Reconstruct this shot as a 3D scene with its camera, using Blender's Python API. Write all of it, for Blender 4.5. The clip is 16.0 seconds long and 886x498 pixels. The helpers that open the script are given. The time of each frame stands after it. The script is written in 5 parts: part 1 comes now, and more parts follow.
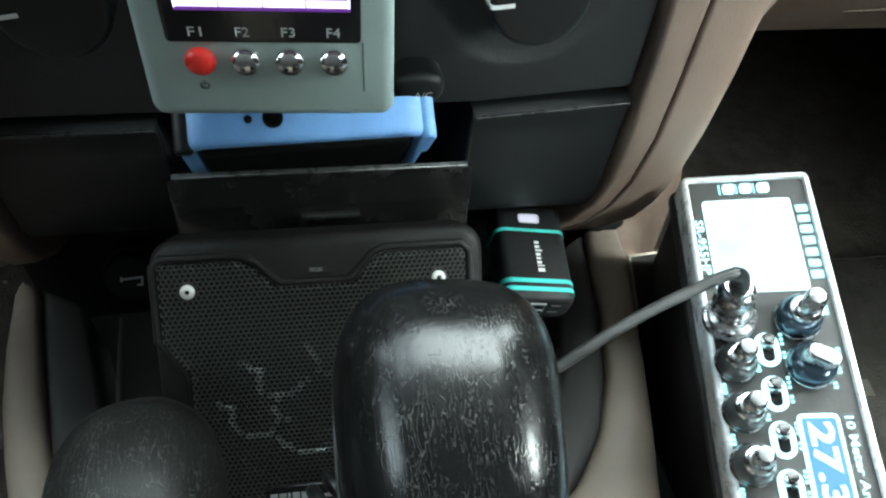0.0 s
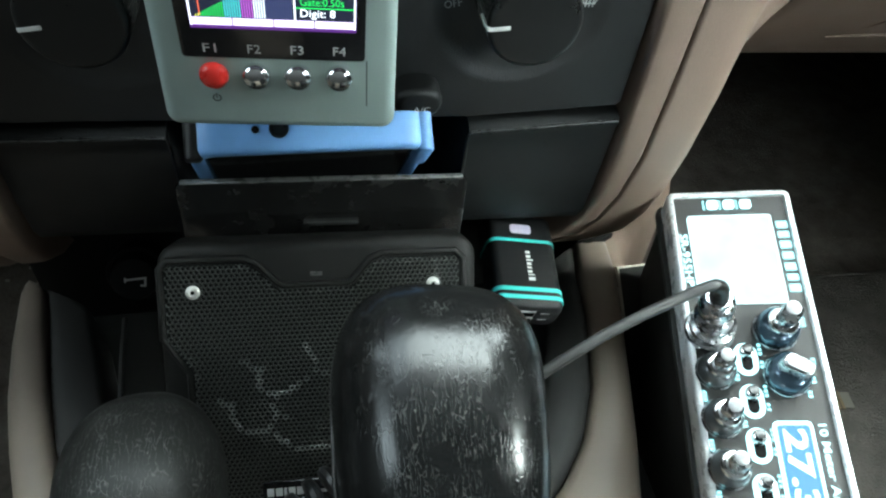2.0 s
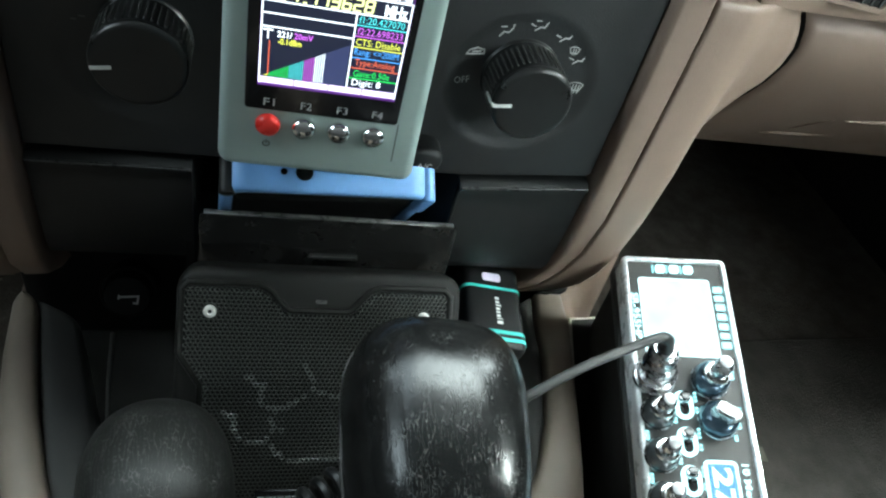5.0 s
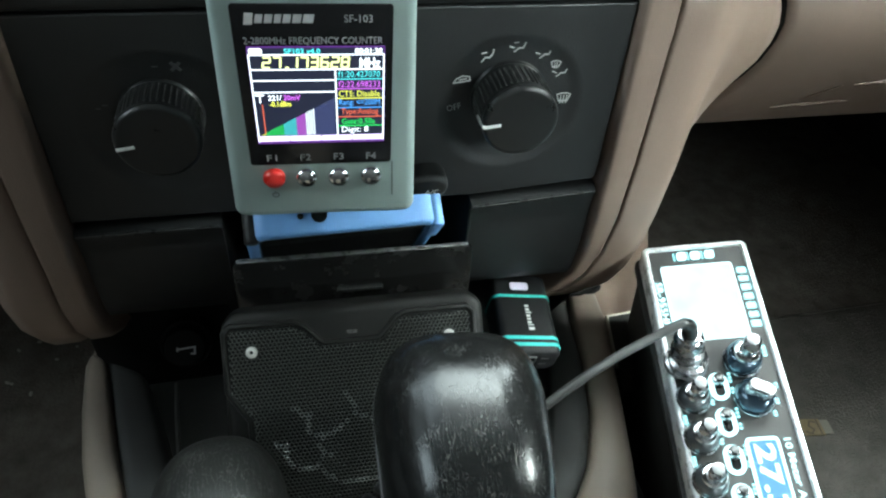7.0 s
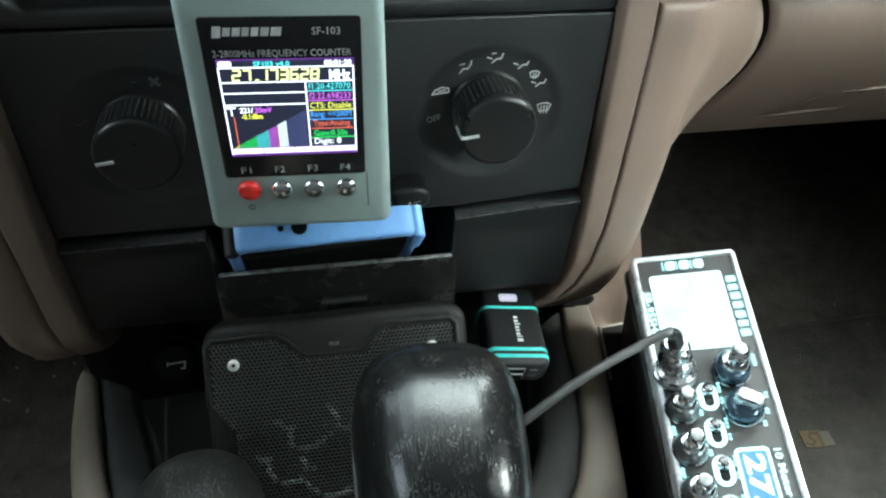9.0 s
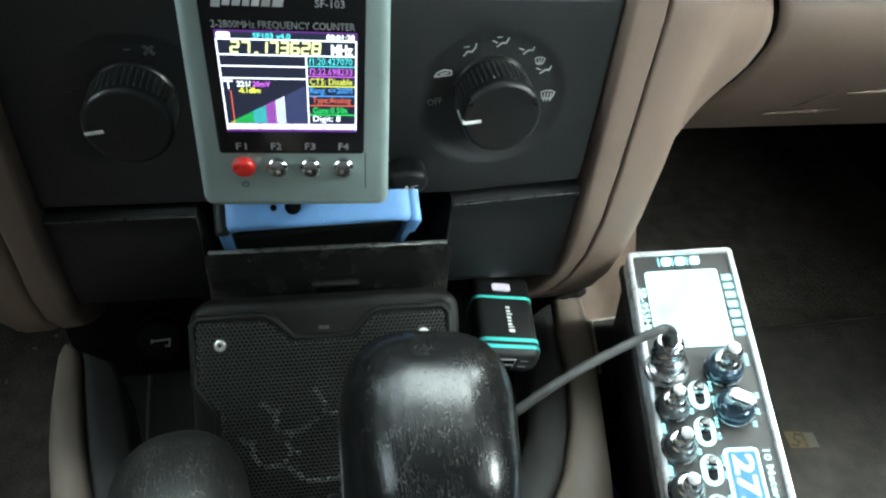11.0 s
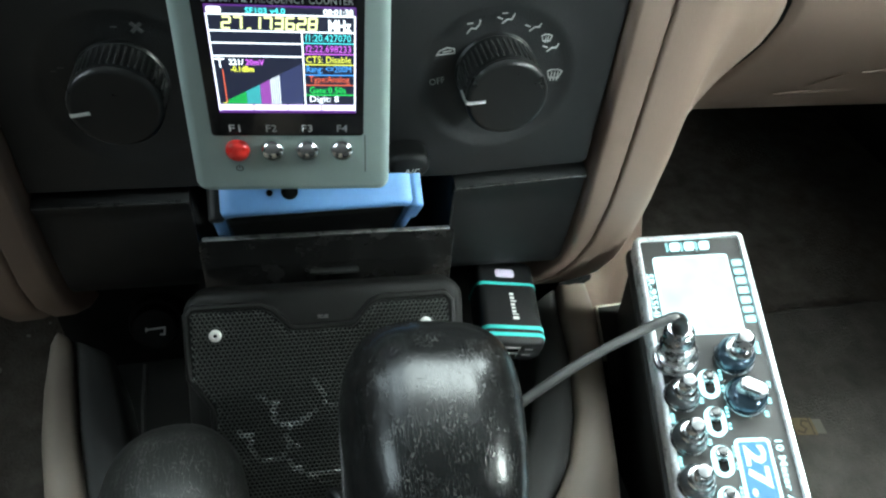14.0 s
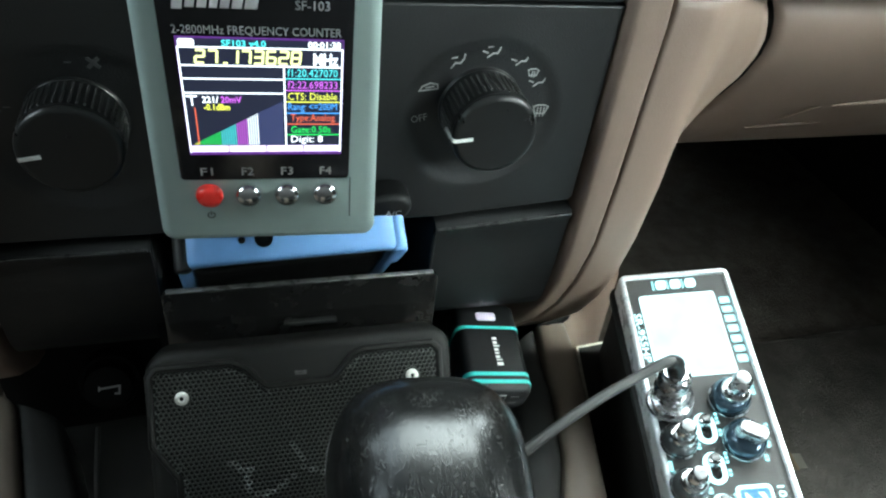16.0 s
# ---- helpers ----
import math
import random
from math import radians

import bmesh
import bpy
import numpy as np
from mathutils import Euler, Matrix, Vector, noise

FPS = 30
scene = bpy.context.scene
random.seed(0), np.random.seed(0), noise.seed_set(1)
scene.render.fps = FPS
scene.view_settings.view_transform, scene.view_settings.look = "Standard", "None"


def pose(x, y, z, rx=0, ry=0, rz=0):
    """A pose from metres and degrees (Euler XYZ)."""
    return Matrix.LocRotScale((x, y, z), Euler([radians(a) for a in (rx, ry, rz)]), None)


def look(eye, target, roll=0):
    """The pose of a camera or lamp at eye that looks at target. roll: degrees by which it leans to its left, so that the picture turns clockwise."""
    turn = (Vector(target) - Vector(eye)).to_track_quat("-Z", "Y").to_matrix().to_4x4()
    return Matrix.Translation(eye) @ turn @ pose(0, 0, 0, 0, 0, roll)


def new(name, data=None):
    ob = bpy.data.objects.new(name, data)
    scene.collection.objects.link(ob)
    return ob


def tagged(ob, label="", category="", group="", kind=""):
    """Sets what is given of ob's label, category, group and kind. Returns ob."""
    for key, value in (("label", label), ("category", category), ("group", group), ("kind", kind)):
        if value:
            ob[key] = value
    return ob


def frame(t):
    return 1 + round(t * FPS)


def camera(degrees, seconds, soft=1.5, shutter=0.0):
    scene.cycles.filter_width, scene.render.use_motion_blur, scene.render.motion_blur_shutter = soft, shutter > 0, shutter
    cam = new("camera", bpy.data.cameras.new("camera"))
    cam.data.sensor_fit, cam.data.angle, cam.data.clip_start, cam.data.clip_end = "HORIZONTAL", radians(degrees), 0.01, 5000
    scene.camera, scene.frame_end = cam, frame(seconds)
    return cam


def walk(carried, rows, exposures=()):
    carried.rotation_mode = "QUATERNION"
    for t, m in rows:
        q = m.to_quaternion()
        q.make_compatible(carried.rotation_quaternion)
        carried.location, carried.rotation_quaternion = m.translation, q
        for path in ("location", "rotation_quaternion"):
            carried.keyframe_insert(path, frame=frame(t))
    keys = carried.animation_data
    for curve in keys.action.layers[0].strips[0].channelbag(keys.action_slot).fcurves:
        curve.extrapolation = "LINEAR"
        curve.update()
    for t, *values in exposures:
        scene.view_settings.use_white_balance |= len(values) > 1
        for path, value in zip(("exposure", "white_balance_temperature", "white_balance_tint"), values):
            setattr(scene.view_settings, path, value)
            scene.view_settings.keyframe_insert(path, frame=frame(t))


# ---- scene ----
cam = camera(63.45, 16.0, 2.2)
PATH = [
    (0, -0.00975, 0.05035, 0.45069, 41.848, -4.600, -11.383),
    (0.5, -0.01176, 0.04551, 0.45577, 42.254, -4.045, -11.069),
    (1, -0.01303, 0.04531, 0.45811, 42.127, -4.355, -11.019),
    (1.5, -0.01706, 0.04059, 0.46074, 42.428, -6.033, -10.532),
    (2, -0.01243, 0.04200, 0.45951, 42.522, -5.737, -10.841),
    (2.5, -0.01430, 0.03361, 0.46741, 42.571, -5.194, -10.976),
    (3, -0.02966, 0.03569, 0.46408, 42.730, -6.178, -9.703),
    (3.5, -0.02651, 0.04667, 0.45367, 42.976, -7.409, -10.725),
    (4, -0.03966, 0.03331, 0.46520, 42.843, -12.346, -9.514),
    (4.2, -0.04565, 0.02855, 0.46968, 44.042, -14.501, -10.951),
    (6.3, -0.03699, 0.01828, 0.48497, 47.446, -6.646, -11.364),
    (6.5, -0.03224, 0.01809, 0.48393, 47.684, -5.307, -12.135),
    (7, -0.02991, 0.00446, 0.49746, 47.866, -3.655, -13.177),
    (7.5, -0.01205, -0.00323, 0.50097, 49.464, -1.515, -14.459),
    (8, -0.02112, -0.00390, 0.50166, 49.698, -3.481, -12.197),
    (8.5, -0.02688, -0.00488, 0.50200, 49.859, -3.873, -11.761),
    (9, -0.01713, 0.00015, 0.49644, 49.124, -2.564, -12.909),
    (9.5, -0.02582, 0.00547, 0.49249, 48.137, -4.465, -11.716),
    (9.7, -0.02158, 0.00294, 0.49333, 48.128, -4.654, -11.725),
    (11.8, -0.01878, 0.01344, 0.48850, 47.892, -4.774, -12.605),
    (12, -0.02071, 0.01679, 0.48688, 47.836, -3.678, -13.432),
    (12.5, -0.01092, 0.01135, 0.48696, 47.517, -4.325, -12.032),
    (13, -0.02115, 0.01121, 0.48796, 46.585, -4.171, -12.462),
    (13.5, -0.02552, 0.01627, 0.48373, 46.367, -5.946, -11.951),
    (14, -0.01814, 0.01480, 0.48557, 46.601, -4.897, -12.223),
    (14.5, -0.00843, 0.01156, 0.48849, 47.445, -2.490, -12.580),
    (15, -0.02270, 0.03087, 0.47468, 48.399, -5.369, -12.835),
    (15.5, -0.02389, 0.03104, 0.47678, 48.586, -5.960, -14.231),
    (16, -0.02669, 0.03446, 0.47504, 49.687, -6.523, -15.986),
]
EXPOSURE = 5.56
walk(cam, [(t, pose(x, y, z, rx, ry, rz)) for t, x, y, z, rx, ry, rz in PATH], [(0.0, EXPOSURE, 5970, -8.5), (16.0, EXPOSURE, 5970, -8.5)])

# ---- world, sun, daylight ----
world = bpy.data.worlds.new("sky")
scene.world = world
world.use_nodes = True
wn = world.node_tree
sky = wn.nodes.new("ShaderNodeTexSky")
sky.sky_type = "NISHITA"
sky.sun_disc = False
sky.sun_elevation = radians(48)
sky.sun_rotation = radians(105)
sky.dust_density = 3.0
sky.air_density = 0.6
sky.ozone_density = 0.0
wn.nodes["Background"].inputs["Strength"].default_value = 0.15
haze = wn.nodes.new("ShaderNodeHueSaturation")
haze.inputs["Saturation"].default_value = 0.2
wn.links.new(sky.outputs["Color"], haze.inputs["Color"])
wn.links.new(haze.outputs["Color"], wn.nodes["Background"].inputs["Color"])
sun = new("sun", bpy.data.lights.new("sun", "SUN"))
sun.data.energy = 0.5
sun.data.angle = radians(120)
sun.data.color = (1.0, 0.97, 0.93)
sun.matrix_world = look((0.669 * math.sin(radians(105)), 0.2 + 0.669 * math.cos(radians(105)), 0.2 + 0.743), (0, 0.2, 0.2))


# ---- materials ----
def material(name, color, rough=0.5, metal=0.0, grain=0.0, grain_size=0.0005, mottle=0.0, mottle_size=0.02,
             spec=0.5):
    """A node material: base colour with two scales of variation, and fine relief."""
    m = bpy.data.materials.new(name)
    m.use_nodes = True
    nt = m.node_tree
    b = nt.nodes["Principled BSDF"]
    b.inputs["Base Color"].default_value = (*color, 1)
    b.inputs["Roughness"].default_value = rough
    b.inputs["Metallic"].default_value = metal
    b.inputs["Specular IOR Level"].default_value = spec
    tc = nt.nodes.new("ShaderNodeTexCoord")
    if mottle:
        n = nt.nodes.new("ShaderNodeTexNoise")
        n.inputs["Scale"].default_value = 1.0 / mottle_size
        n.inputs["Detail"].default_value = 6
        n.inputs["Roughness"].default_value = 0.65
        nt.links.new(tc.outputs["Object"], n.inputs["Vector"])
        r = nt.nodes.new("ShaderNodeMapRange")
        r.inputs["From Min"].default_value, r.inputs["From Max"].default_value = 0.3, 0.7
        r.inputs["To Min"].default_value, r.inputs["To Max"].default_value = 1 - mottle, 1 + mottle
        nt.links.new(n.outputs["Fac"], r.inputs["Value"])
        mx = nt.nodes.new("ShaderNodeMix")
        mx.data_type, mx.blend_type = "RGBA", "MULTIPLY"
        mx.inputs["Factor"].default_value = 1.0
        mx.inputs["A"].default_value = (*color, 1)
        nt.links.new(r.outputs["Result"], mx.inputs["B"])
        nt.links.new(mx.outputs["Result"], b.inputs["Base Color"])
        rr = nt.nodes.new("ShaderNodeMapRange")
        rr.inputs["From Min"].default_value, rr.inputs["From Max"].default_value = 0.3, 0.7
        rr.inputs["To Min"].default_value, rr.inputs["To Max"].default_value = max(0.03, rough - 0.1), min(1, rough + 0.1)
        nt.links.new(n.outputs["Fac"], rr.inputs["Value"])
        nt.links.new(rr.outputs["Result"], b.inputs["Roughness"])
    if grain:
        g = nt.nodes.new("ShaderNodeTexNoise")
        g.inputs["Scale"].default_value = 1.0 / grain_size
        g.inputs["Detail"].default_value = 3
        nt.links.new(tc.outputs["Object"], g.inputs["Vector"])
        bp = nt.nodes.new("ShaderNodeBump")
        bp.inputs["Strength"].default_value = grain
        bp.inputs["Distance"].default_value = grain_size * 0.6
        nt.links.new(g.outputs["Fac"], bp.inputs["Height"])
        nt.links.new(bp.outputs["Normal"], b.inputs["Normal"])
    return m


def glow(name, color, power):
    """A lit display segment."""
    m = bpy.data.materials.new(name)
    m.use_nodes = True
    b = m.node_tree.nodes["Principled BSDF"]
    b.inputs["Base Color"].default_value = (0.02, 0.02, 0.02, 1)
    b.inputs["Emission Color"].default_value = (*color, 1)
    b.inputs["Emission Strength"].default_value = power * 0.029
    return m


def crackled_skin(name, color, rough, size, stretch, pale, spread, relief, gloss):
    """Glossy moulded skin crazed by fine cracks that run along y, dusty in patches; size: a crack's spacing in metres."""
    m = bpy.data.materials.new(name)
    m.use_nodes = True
    nt = m.node_tree
    b = nt.nodes["Principled BSDF"]
    b.inputs["Specular IOR Level"].default_value = gloss
    tc = nt.nodes.new("ShaderNodeTexCoord")
    def node(kind, **values):
        n = nt.nodes.new(kind)
        for key, value in values.items():
            n.inputs[key].default_value = value
        return n
    def fit_range(source, lo, hi, to0, to1):
        r = node("ShaderNodeMapRange", **{"From Min": lo, "From Max": hi, "To Min": to0, "To Max": to1})
        nt.links.new(source, r.inputs["Value"])
        return r.outputs["Result"]
    bend = node("ShaderNodeTexNoise", Scale=0.22 / size, Detail=3)
    nt.links.new(tc.outputs["Object"], bend.inputs["Vector"])
    wob = nt.nodes.new("ShaderNodeVectorMath")
    wob.operation = "SCALE"
    wob.inputs["Scale"].default_value = size * 2.2
    nt.links.new(bend.outputs["Color"], wob.inputs[0])
    add = node("ShaderNodeVectorMath")
    nt.links.new(tc.outputs["Object"], add.inputs[0])
    nt.links.new(wob.outputs["Vector"], add.inputs[1])
    mp = node("ShaderNodeMapping", Scale=(1.0 / size, stretch / size, 1.0 / size))
    nt.links.new(add.outputs["Vector"], mp.inputs["Vector"])
    cell = node("ShaderNodeTexVoronoi", Scale=1.0, Randomness=1.0)
    cell.feature = "DISTANCE_TO_EDGE"
    nt.links.new(mp.outputs["Vector"], cell.inputs["Vector"])
    crack = fit_range(cell.outputs["Distance"], 0.012, 0.07, 1.0, 0.0)
    patch = node("ShaderNodeTexNoise", Scale=0.12 / size, Detail=4, Roughness=0.6)
    nt.links.new(tc.outputs["Object"], patch.inputs["Vector"])
    where = fit_range(patch.outputs["Fac"], spread, spread + 0.16, 0.0, 1.0)
    broken = node("ShaderNodeTexNoise", Scale=1.1 / size, Detail=2)
    nt.links.new(tc.outputs["Object"], broken.inputs["Vector"])
    some = fit_range(broken.outputs["Fac"], 0.38, 0.55, 0.0, 1.0)
    def times(p, q):
        n = nt.nodes.new("ShaderNodeMath")
        n.operation = "MULTIPLY"
        nt.links.new(p, n.inputs[0])
        nt.links.new(q, n.inputs[1])
        return n.outputs["Value"]
    dust = times(times(crack, where), some)
    mx = node("ShaderNodeMix")
    mx.data_type = "RGBA"
    mx.inputs["A"].default_value, mx.inputs["B"].default_value = (*color, 1), (pale, pale, pale * 0.95, 1)
    nt.links.new(dust, mx.inputs["Factor"])
    nt.links.new(mx.outputs["Result"], b.inputs["Base Color"])
    wear = node("ShaderNodeTexNoise", Scale=0.35 / size, Detail=5, Roughness=0.7)
    nt.links.new(tc.outputs["Object"], wear.inputs["Vector"])
    nt.links.new(fit_range(wear.outputs["Fac"], 0.3, 0.7, rough - 0.03, rough + 0.05), b.inputs["Roughness"])
    low = node("ShaderNodeBump", Strength=relief, Distance=size * 0.12)
    low.invert = True
    nt.links.new(times(crack, some), low.inputs["Height"])
    fine = node("ShaderNodeTexNoise", Scale=1.6 / size, Detail=3)
    nt.links.new(mp.outputs["Vector"], fine.inputs["Vector"])
    fine.inputs["Scale"].default_value = 0.9
    skin = node("ShaderNodeBump", Strength=relief * 0.2, Distance=size * 0.15)
    nt.links.new(fine.outputs["Fac"], skin.inputs["Height"])
    nt.links.new(low.outputs["Normal"], skin.inputs["Normal"])
    nt.links.new(skin.outputs["Normal"], b.inputs["Normal"])
    return m


DASH = material("dash_black_plastic", (0.0072, 0.0076, 0.0078), 0.5, spec=0.62, grain=0.5, grain_size=0.0006, mottle=0.18, mottle_size=0.03)
DASH_SMOOTH = material("smooth_black_plastic", (0.0103, 0.0105, 0.0102), 0.42, spec=0.4, grain=0.15, grain_size=0.0008, mottle=0.2, mottle_size=0.015)
CAVITY = material("cavity_black", (0.007, 0.007, 0.007), 0.7, spec=0.2, grain=0.3, grain_size=0.001, mottle=0.3, mottle_size=0.03)
FLAP = material("smoked_black_plastic", (0.008, 0.0078, 0.0075), 0.24, mottle=0.5, mottle_size=0.014)
# Paler than the panels, to paint the highlights along their lips.
LIP = material("highlit_lip_plastic", (0.032, 0.032, 0.031), 0.3, mottle=0.1, mottle_size=0.004)
# Paler black; along the flap's top edge it paints a highlight.
PALE_BLACK = material("paled_black_plastic", (0.09, 0.09, 0.087), 0.3, mottle=0.3, mottle_size=0.004)
BEIGE = material("taupe_vinyl", (0.212, 0.153, 0.119), 0.55, grain=0.3, grain_size=0.0007, mottle=0.08, mottle_size=0.05)
BEIGE_CONSOLE = material("beige_console_plastic", (0.222, 0.182, 0.146), 0.5, grain=0.3, grain_size=0.0006, mottle=0.08, mottle_size=0.04)
DARKCLOTH = material("dark_upholstery", (0.13, 0.112, 0.095), 0.95, grain=0.5, grain_size=0.002, mottle=0.1, mottle_size=0.05)
# Near-black for unseen sides, set to cut the light they bounce.
UNSEEN_BLACK = material("unseen_light_block", (0.012, 0.011, 0.0105), 0.95, grain=0.5, grain_size=0.002, mottle=0.1, mottle_size=0.05)
# Unseen roof lining, darkened to cut bounced light and reflections.
LINER = material("darkened_headliner", (0.07, 0.067, 0.062), 0.9, grain=0.5, grain_size=0.002, mottle=0.06, mottle_size=0.08)
BEZEL = material("console_charcoal_plastic", (0.032, 0.0315, 0.0298), 0.62, spec=0.38, grain=0.4, grain_size=0.0006, mottle=0.15, mottle_size=0.02)
SPEAKER = material("speaker_black_plastic", (0.0076, 0.0074, 0.0067), 0.52, grain=0.45, grain_size=0.0005, mottle=0.15, mottle_size=0.02, spec=0.22)
GRILLE = material("painted_steel_mesh", (0.046, 0.047, 0.043), 0.38, metal=0.4, mottle=0.15, mottle_size=0.012)
GRILLE_PALE = material("paler_steel_mesh", (0.125, 0.132, 0.125), 0.45, metal=0.3, mottle=0.3, mottle_size=0.004)
KNOB = crackled_skin("shifter_skin", (0.005, 0.005, 0.005), 0.19, 0.0011, 0.11, 0.036, 0.44, 0.20, 0.265)
KNOB_WORN = material("worn_skin_crease", (0.05, 0.05, 0.048), 0.45, mottle=0.9, mottle_size=0.0012)
KNOB_DULL = crackled_skin("lever_skin", (0.0085, 0.0085, 0.0079), 0.44, 0.0014, 0.11, 0.044, 0.41, 0.45, 0.15)
CHROME = material("chrome", (0.74, 0.74, 0.74), 0.13, metal=1.0)
CHROME_SOFT = material("worn_chrome", (0.5, 0.5, 0.51), 0.26, metal=1.0, mottle=0.1, mottle_size=0.006)
SCREW = material("zinc_screw", (0.62, 0.61, 0.58), 0.42, metal=0.3)
STEEL = material("bare_steel_edge", (0.5, 0.46, 0.39), 0.45, metal=0.3, mottle=0.3, mottle_size=0.004)
SMOKE = material("smoked_chrome", (0.06, 0.093, 0.126), 0.14, metal=0.6, spec=0.7, mottle=0.15, mottle_size=0.006)
CLEAR = material("clear_smoked_knob", (0.12, 0.128, 0.135), 0.16, metal=0.5, spec=0.7, mottle=0.2, mottle_size=0.005)
BRUSHED = material("brushed_alloy", (0.46, 0.47, 0.48), 0.42, metal=0.8, mottle=0.1, mottle_size=0.003)
SILVER = material("silver_bezel", (0.8, 0.82, 0.83), 0.3, metal=0.25, mottle=0.02, mottle_size=0.01)
PANEL = material("radio_panel_black", (0.0385, 0.0370, 0.0350), 0.5, grain=0.2, grain_size=0.0006, mottle=0.1, mottle_size=0.02)
RADIO_BODY = material("radio_body_black", (0.019, 0.0175, 0.016), 0.6, grain=0.3, grain_size=0.001, mottle=0.2, mottle_size=0.02, spec=0.2)
SAGE = material("sage_grey_plastic", (0.31, 0.385, 0.365), 0.45, grain=0.12, grain_size=0.0005, mottle=0.05, mottle_size=0.02)
SAGE_LINE = material("sage_seam", (0.05, 0.06, 0.058), 0.6)
PLATE = material("gloss_black_plate", (0.01, 0.01, 0.011), 0.18, mottle=0.15, mottle_size=0.02)
SILK = material("grey_silkscreen", (0.6, 0.6, 0.6), 0.5)
DIAL = material("dial_black_plastic", (0.0105, 0.0106, 0.0106), 0.34, mottle=0.2, mottle_size=0.01)
# Ribs paler than the dial, to paint the light along their edges.
DIAL_RIB = material("highlit_rib_plastic", (0.05, 0.05, 0.048), 0.38, mottle=0.2, mottle_size=0.004)
SILK_MARK = material("worn_grey_symbol", (0.36, 0.36, 0.35), 0.5, mottle=0.25, mottle_size=0.002)
SILK_DIM = material("dim_grey_silkscreen", (0.08, 0.08, 0.08), 0.5)
SILK_WHITE = material("white_silkscreen", (0.75, 0.76, 0.75), 0.5)
RED = material("red_button_plastic", (0.62, 0.025, 0.02), 0.3, mottle=0.08, mottle_size=0.006)
BLUE = material("blue_rubber", (0.175, 0.355, 0.69), 0.45, grain=0.15, grain_size=0.0006, mottle=0.08, mottle_size=0.015)
PHONE = material("phone_glass_black", (0.004, 0.004, 0.004), 0.25)
CHARGER = material("charger_soft_black", (0.008, 0.008, 0.0085), 0.5, grain=0.2, grain_size=0.0004, mottle=0.15, mottle_size=0.01, spec=0.3)
PORT = material("port_metal", (0.25, 0.25, 0.25), 0.4, metal=0.8)
SILK_MID = material("badge_silver_print", (0.34, 0.35, 0.35), 0.45)
TEAL = material("teal_stripe", (0.09, 0.55, 0.5), 0.45)
LILAC = material("pale_lilac_button", (0.62, 0.55, 0.68), 0.4)
CORD = material("cord_rubber", (0.035, 0.035, 0.034), 0.42, mottle=0.12, mottle_size=0.01)
COIL = material("coil_cord_black", (0.012, 0.012, 0.012), 0.35)
CARPET = material("charcoal_carpet", (0.122, 0.107, 0.091), 0.95, grain=1.0, grain_size=0.0022, mottle=0.35, mottle_size=0.02, spec=0.1)
MAT = material("floor_mat_pile", (0.09, 0.082, 0.073), 0.95, grain=1.0, grain_size=0.0018, mottle=0.3, mottle_size=0.03, spec=0.1)
TAG = material("yellowed_paper_tag", (0.15, 0.112, 0.055), 0.7, mottle=0.2, mottle_size=0.008)
TAG_LIGHT = material("pale_paper_patch", (0.16, 0.145, 0.12), 0.7)
INK = material("dark_ink", (0.07, 0.05, 0.03), 0.7)
CRUMB = material("pale_debris", (0.35, 0.32, 0.28), 0.8, mottle=0.2, mottle_size=0.003)
POINTER = material("white_pointer_paint", (0.78, 0.79, 0.77), 0.45)
LCD_WHITE = glow("lcd_backlight", (0.86, 0.97, 1.0), 1.15)
_nt = LCD_WHITE.node_tree
_tc, _no, _mx = _nt.nodes.new("ShaderNodeTexCoord"), _nt.nodes.new("ShaderNodeTexNoise"), _nt.nodes.new("ShaderNodeMix")
_no.inputs["Scale"].default_value = 70
_mx.data_type = "RGBA"
_mx.inputs["A"].default_value, _mx.inputs["B"].default_value = (0.30, 0.74, 0.92, 1), (1.0, 1.0, 1.0, 1)
_nt.links.new(_tc.outputs["Object"], _no.inputs["Vector"])
_nt.links.new(_no.outputs["Fac"], _mx.inputs["Factor"])
_nt.links.new(_mx.outputs["Result"], _nt.nodes["Principled BSDF"].inputs["Emission Color"])
LCD_EDGE = glow("lcd_backlight_edge", (0.75, 0.95, 1.0), 1.5)
LCD_BLUE = glow("frequency_window_blue", (0.08, 0.36, 0.80), 0.85)
LCD_DIGIT = glow("frequency_digits", (0.75, 0.95, 1.0), 2.6)
LEGEND = glow("backlit_legend", (0.58, 0.93, 1.0), 2.4)
LEGEND_DIM = glow("backlit_small_legend", (0.40, 0.84, 0.93), 2.0)
LAMP = glow("indicator_blue_white", (0.75, 0.8, 1.0), 4.0)
S_BACK = glow("screen_navy", (0.012, 0.014, 0.035), 1.0)
S_WHITE = glow("screen_white", (0.9, 0.9, 1.0), 2.0)
S_LILAC = glow("screen_lilac", (0.8, 0.6, 1.0), 1.8)
S_PURPLE = glow("screen_purple_glow", (0.1, 0.02, 0.2), 1.0)
S_GREEN = glow("screen_green", (0.08, 0.75, 0.12), 1.4)
S_CYAN = glow("screen_cyan", (0.15, 0.75, 0.8), 1.4)
S_MAG = glow("screen_magenta", (0.6, 0.12, 0.75), 1.4)
S_YELLOW = glow("screen_yellow", (0.85, 0.8, 0.1), 1.5)
S_DIGIT = glow("screen_pale_yellow", (0.95, 0.92, 0.38), 1.6)
S_BLUE = glow("screen_blue", (0.1, 0.35, 0.9), 1.4)
S_RED = glow("screen_red", (0.75, 0.12, 0.06), 1.4)
S_SLATE = glow("screen_slate", (0.13, 0.15, 0.42), 1.0)


# ---- mesh helpers ----
def thing(name, m, label, category, group="", kind=""):
    ob = new(name)
    ob.empty_display_size = 0.02
    ob.matrix_basis = m
    return tagged(ob, label, category, group, kind)


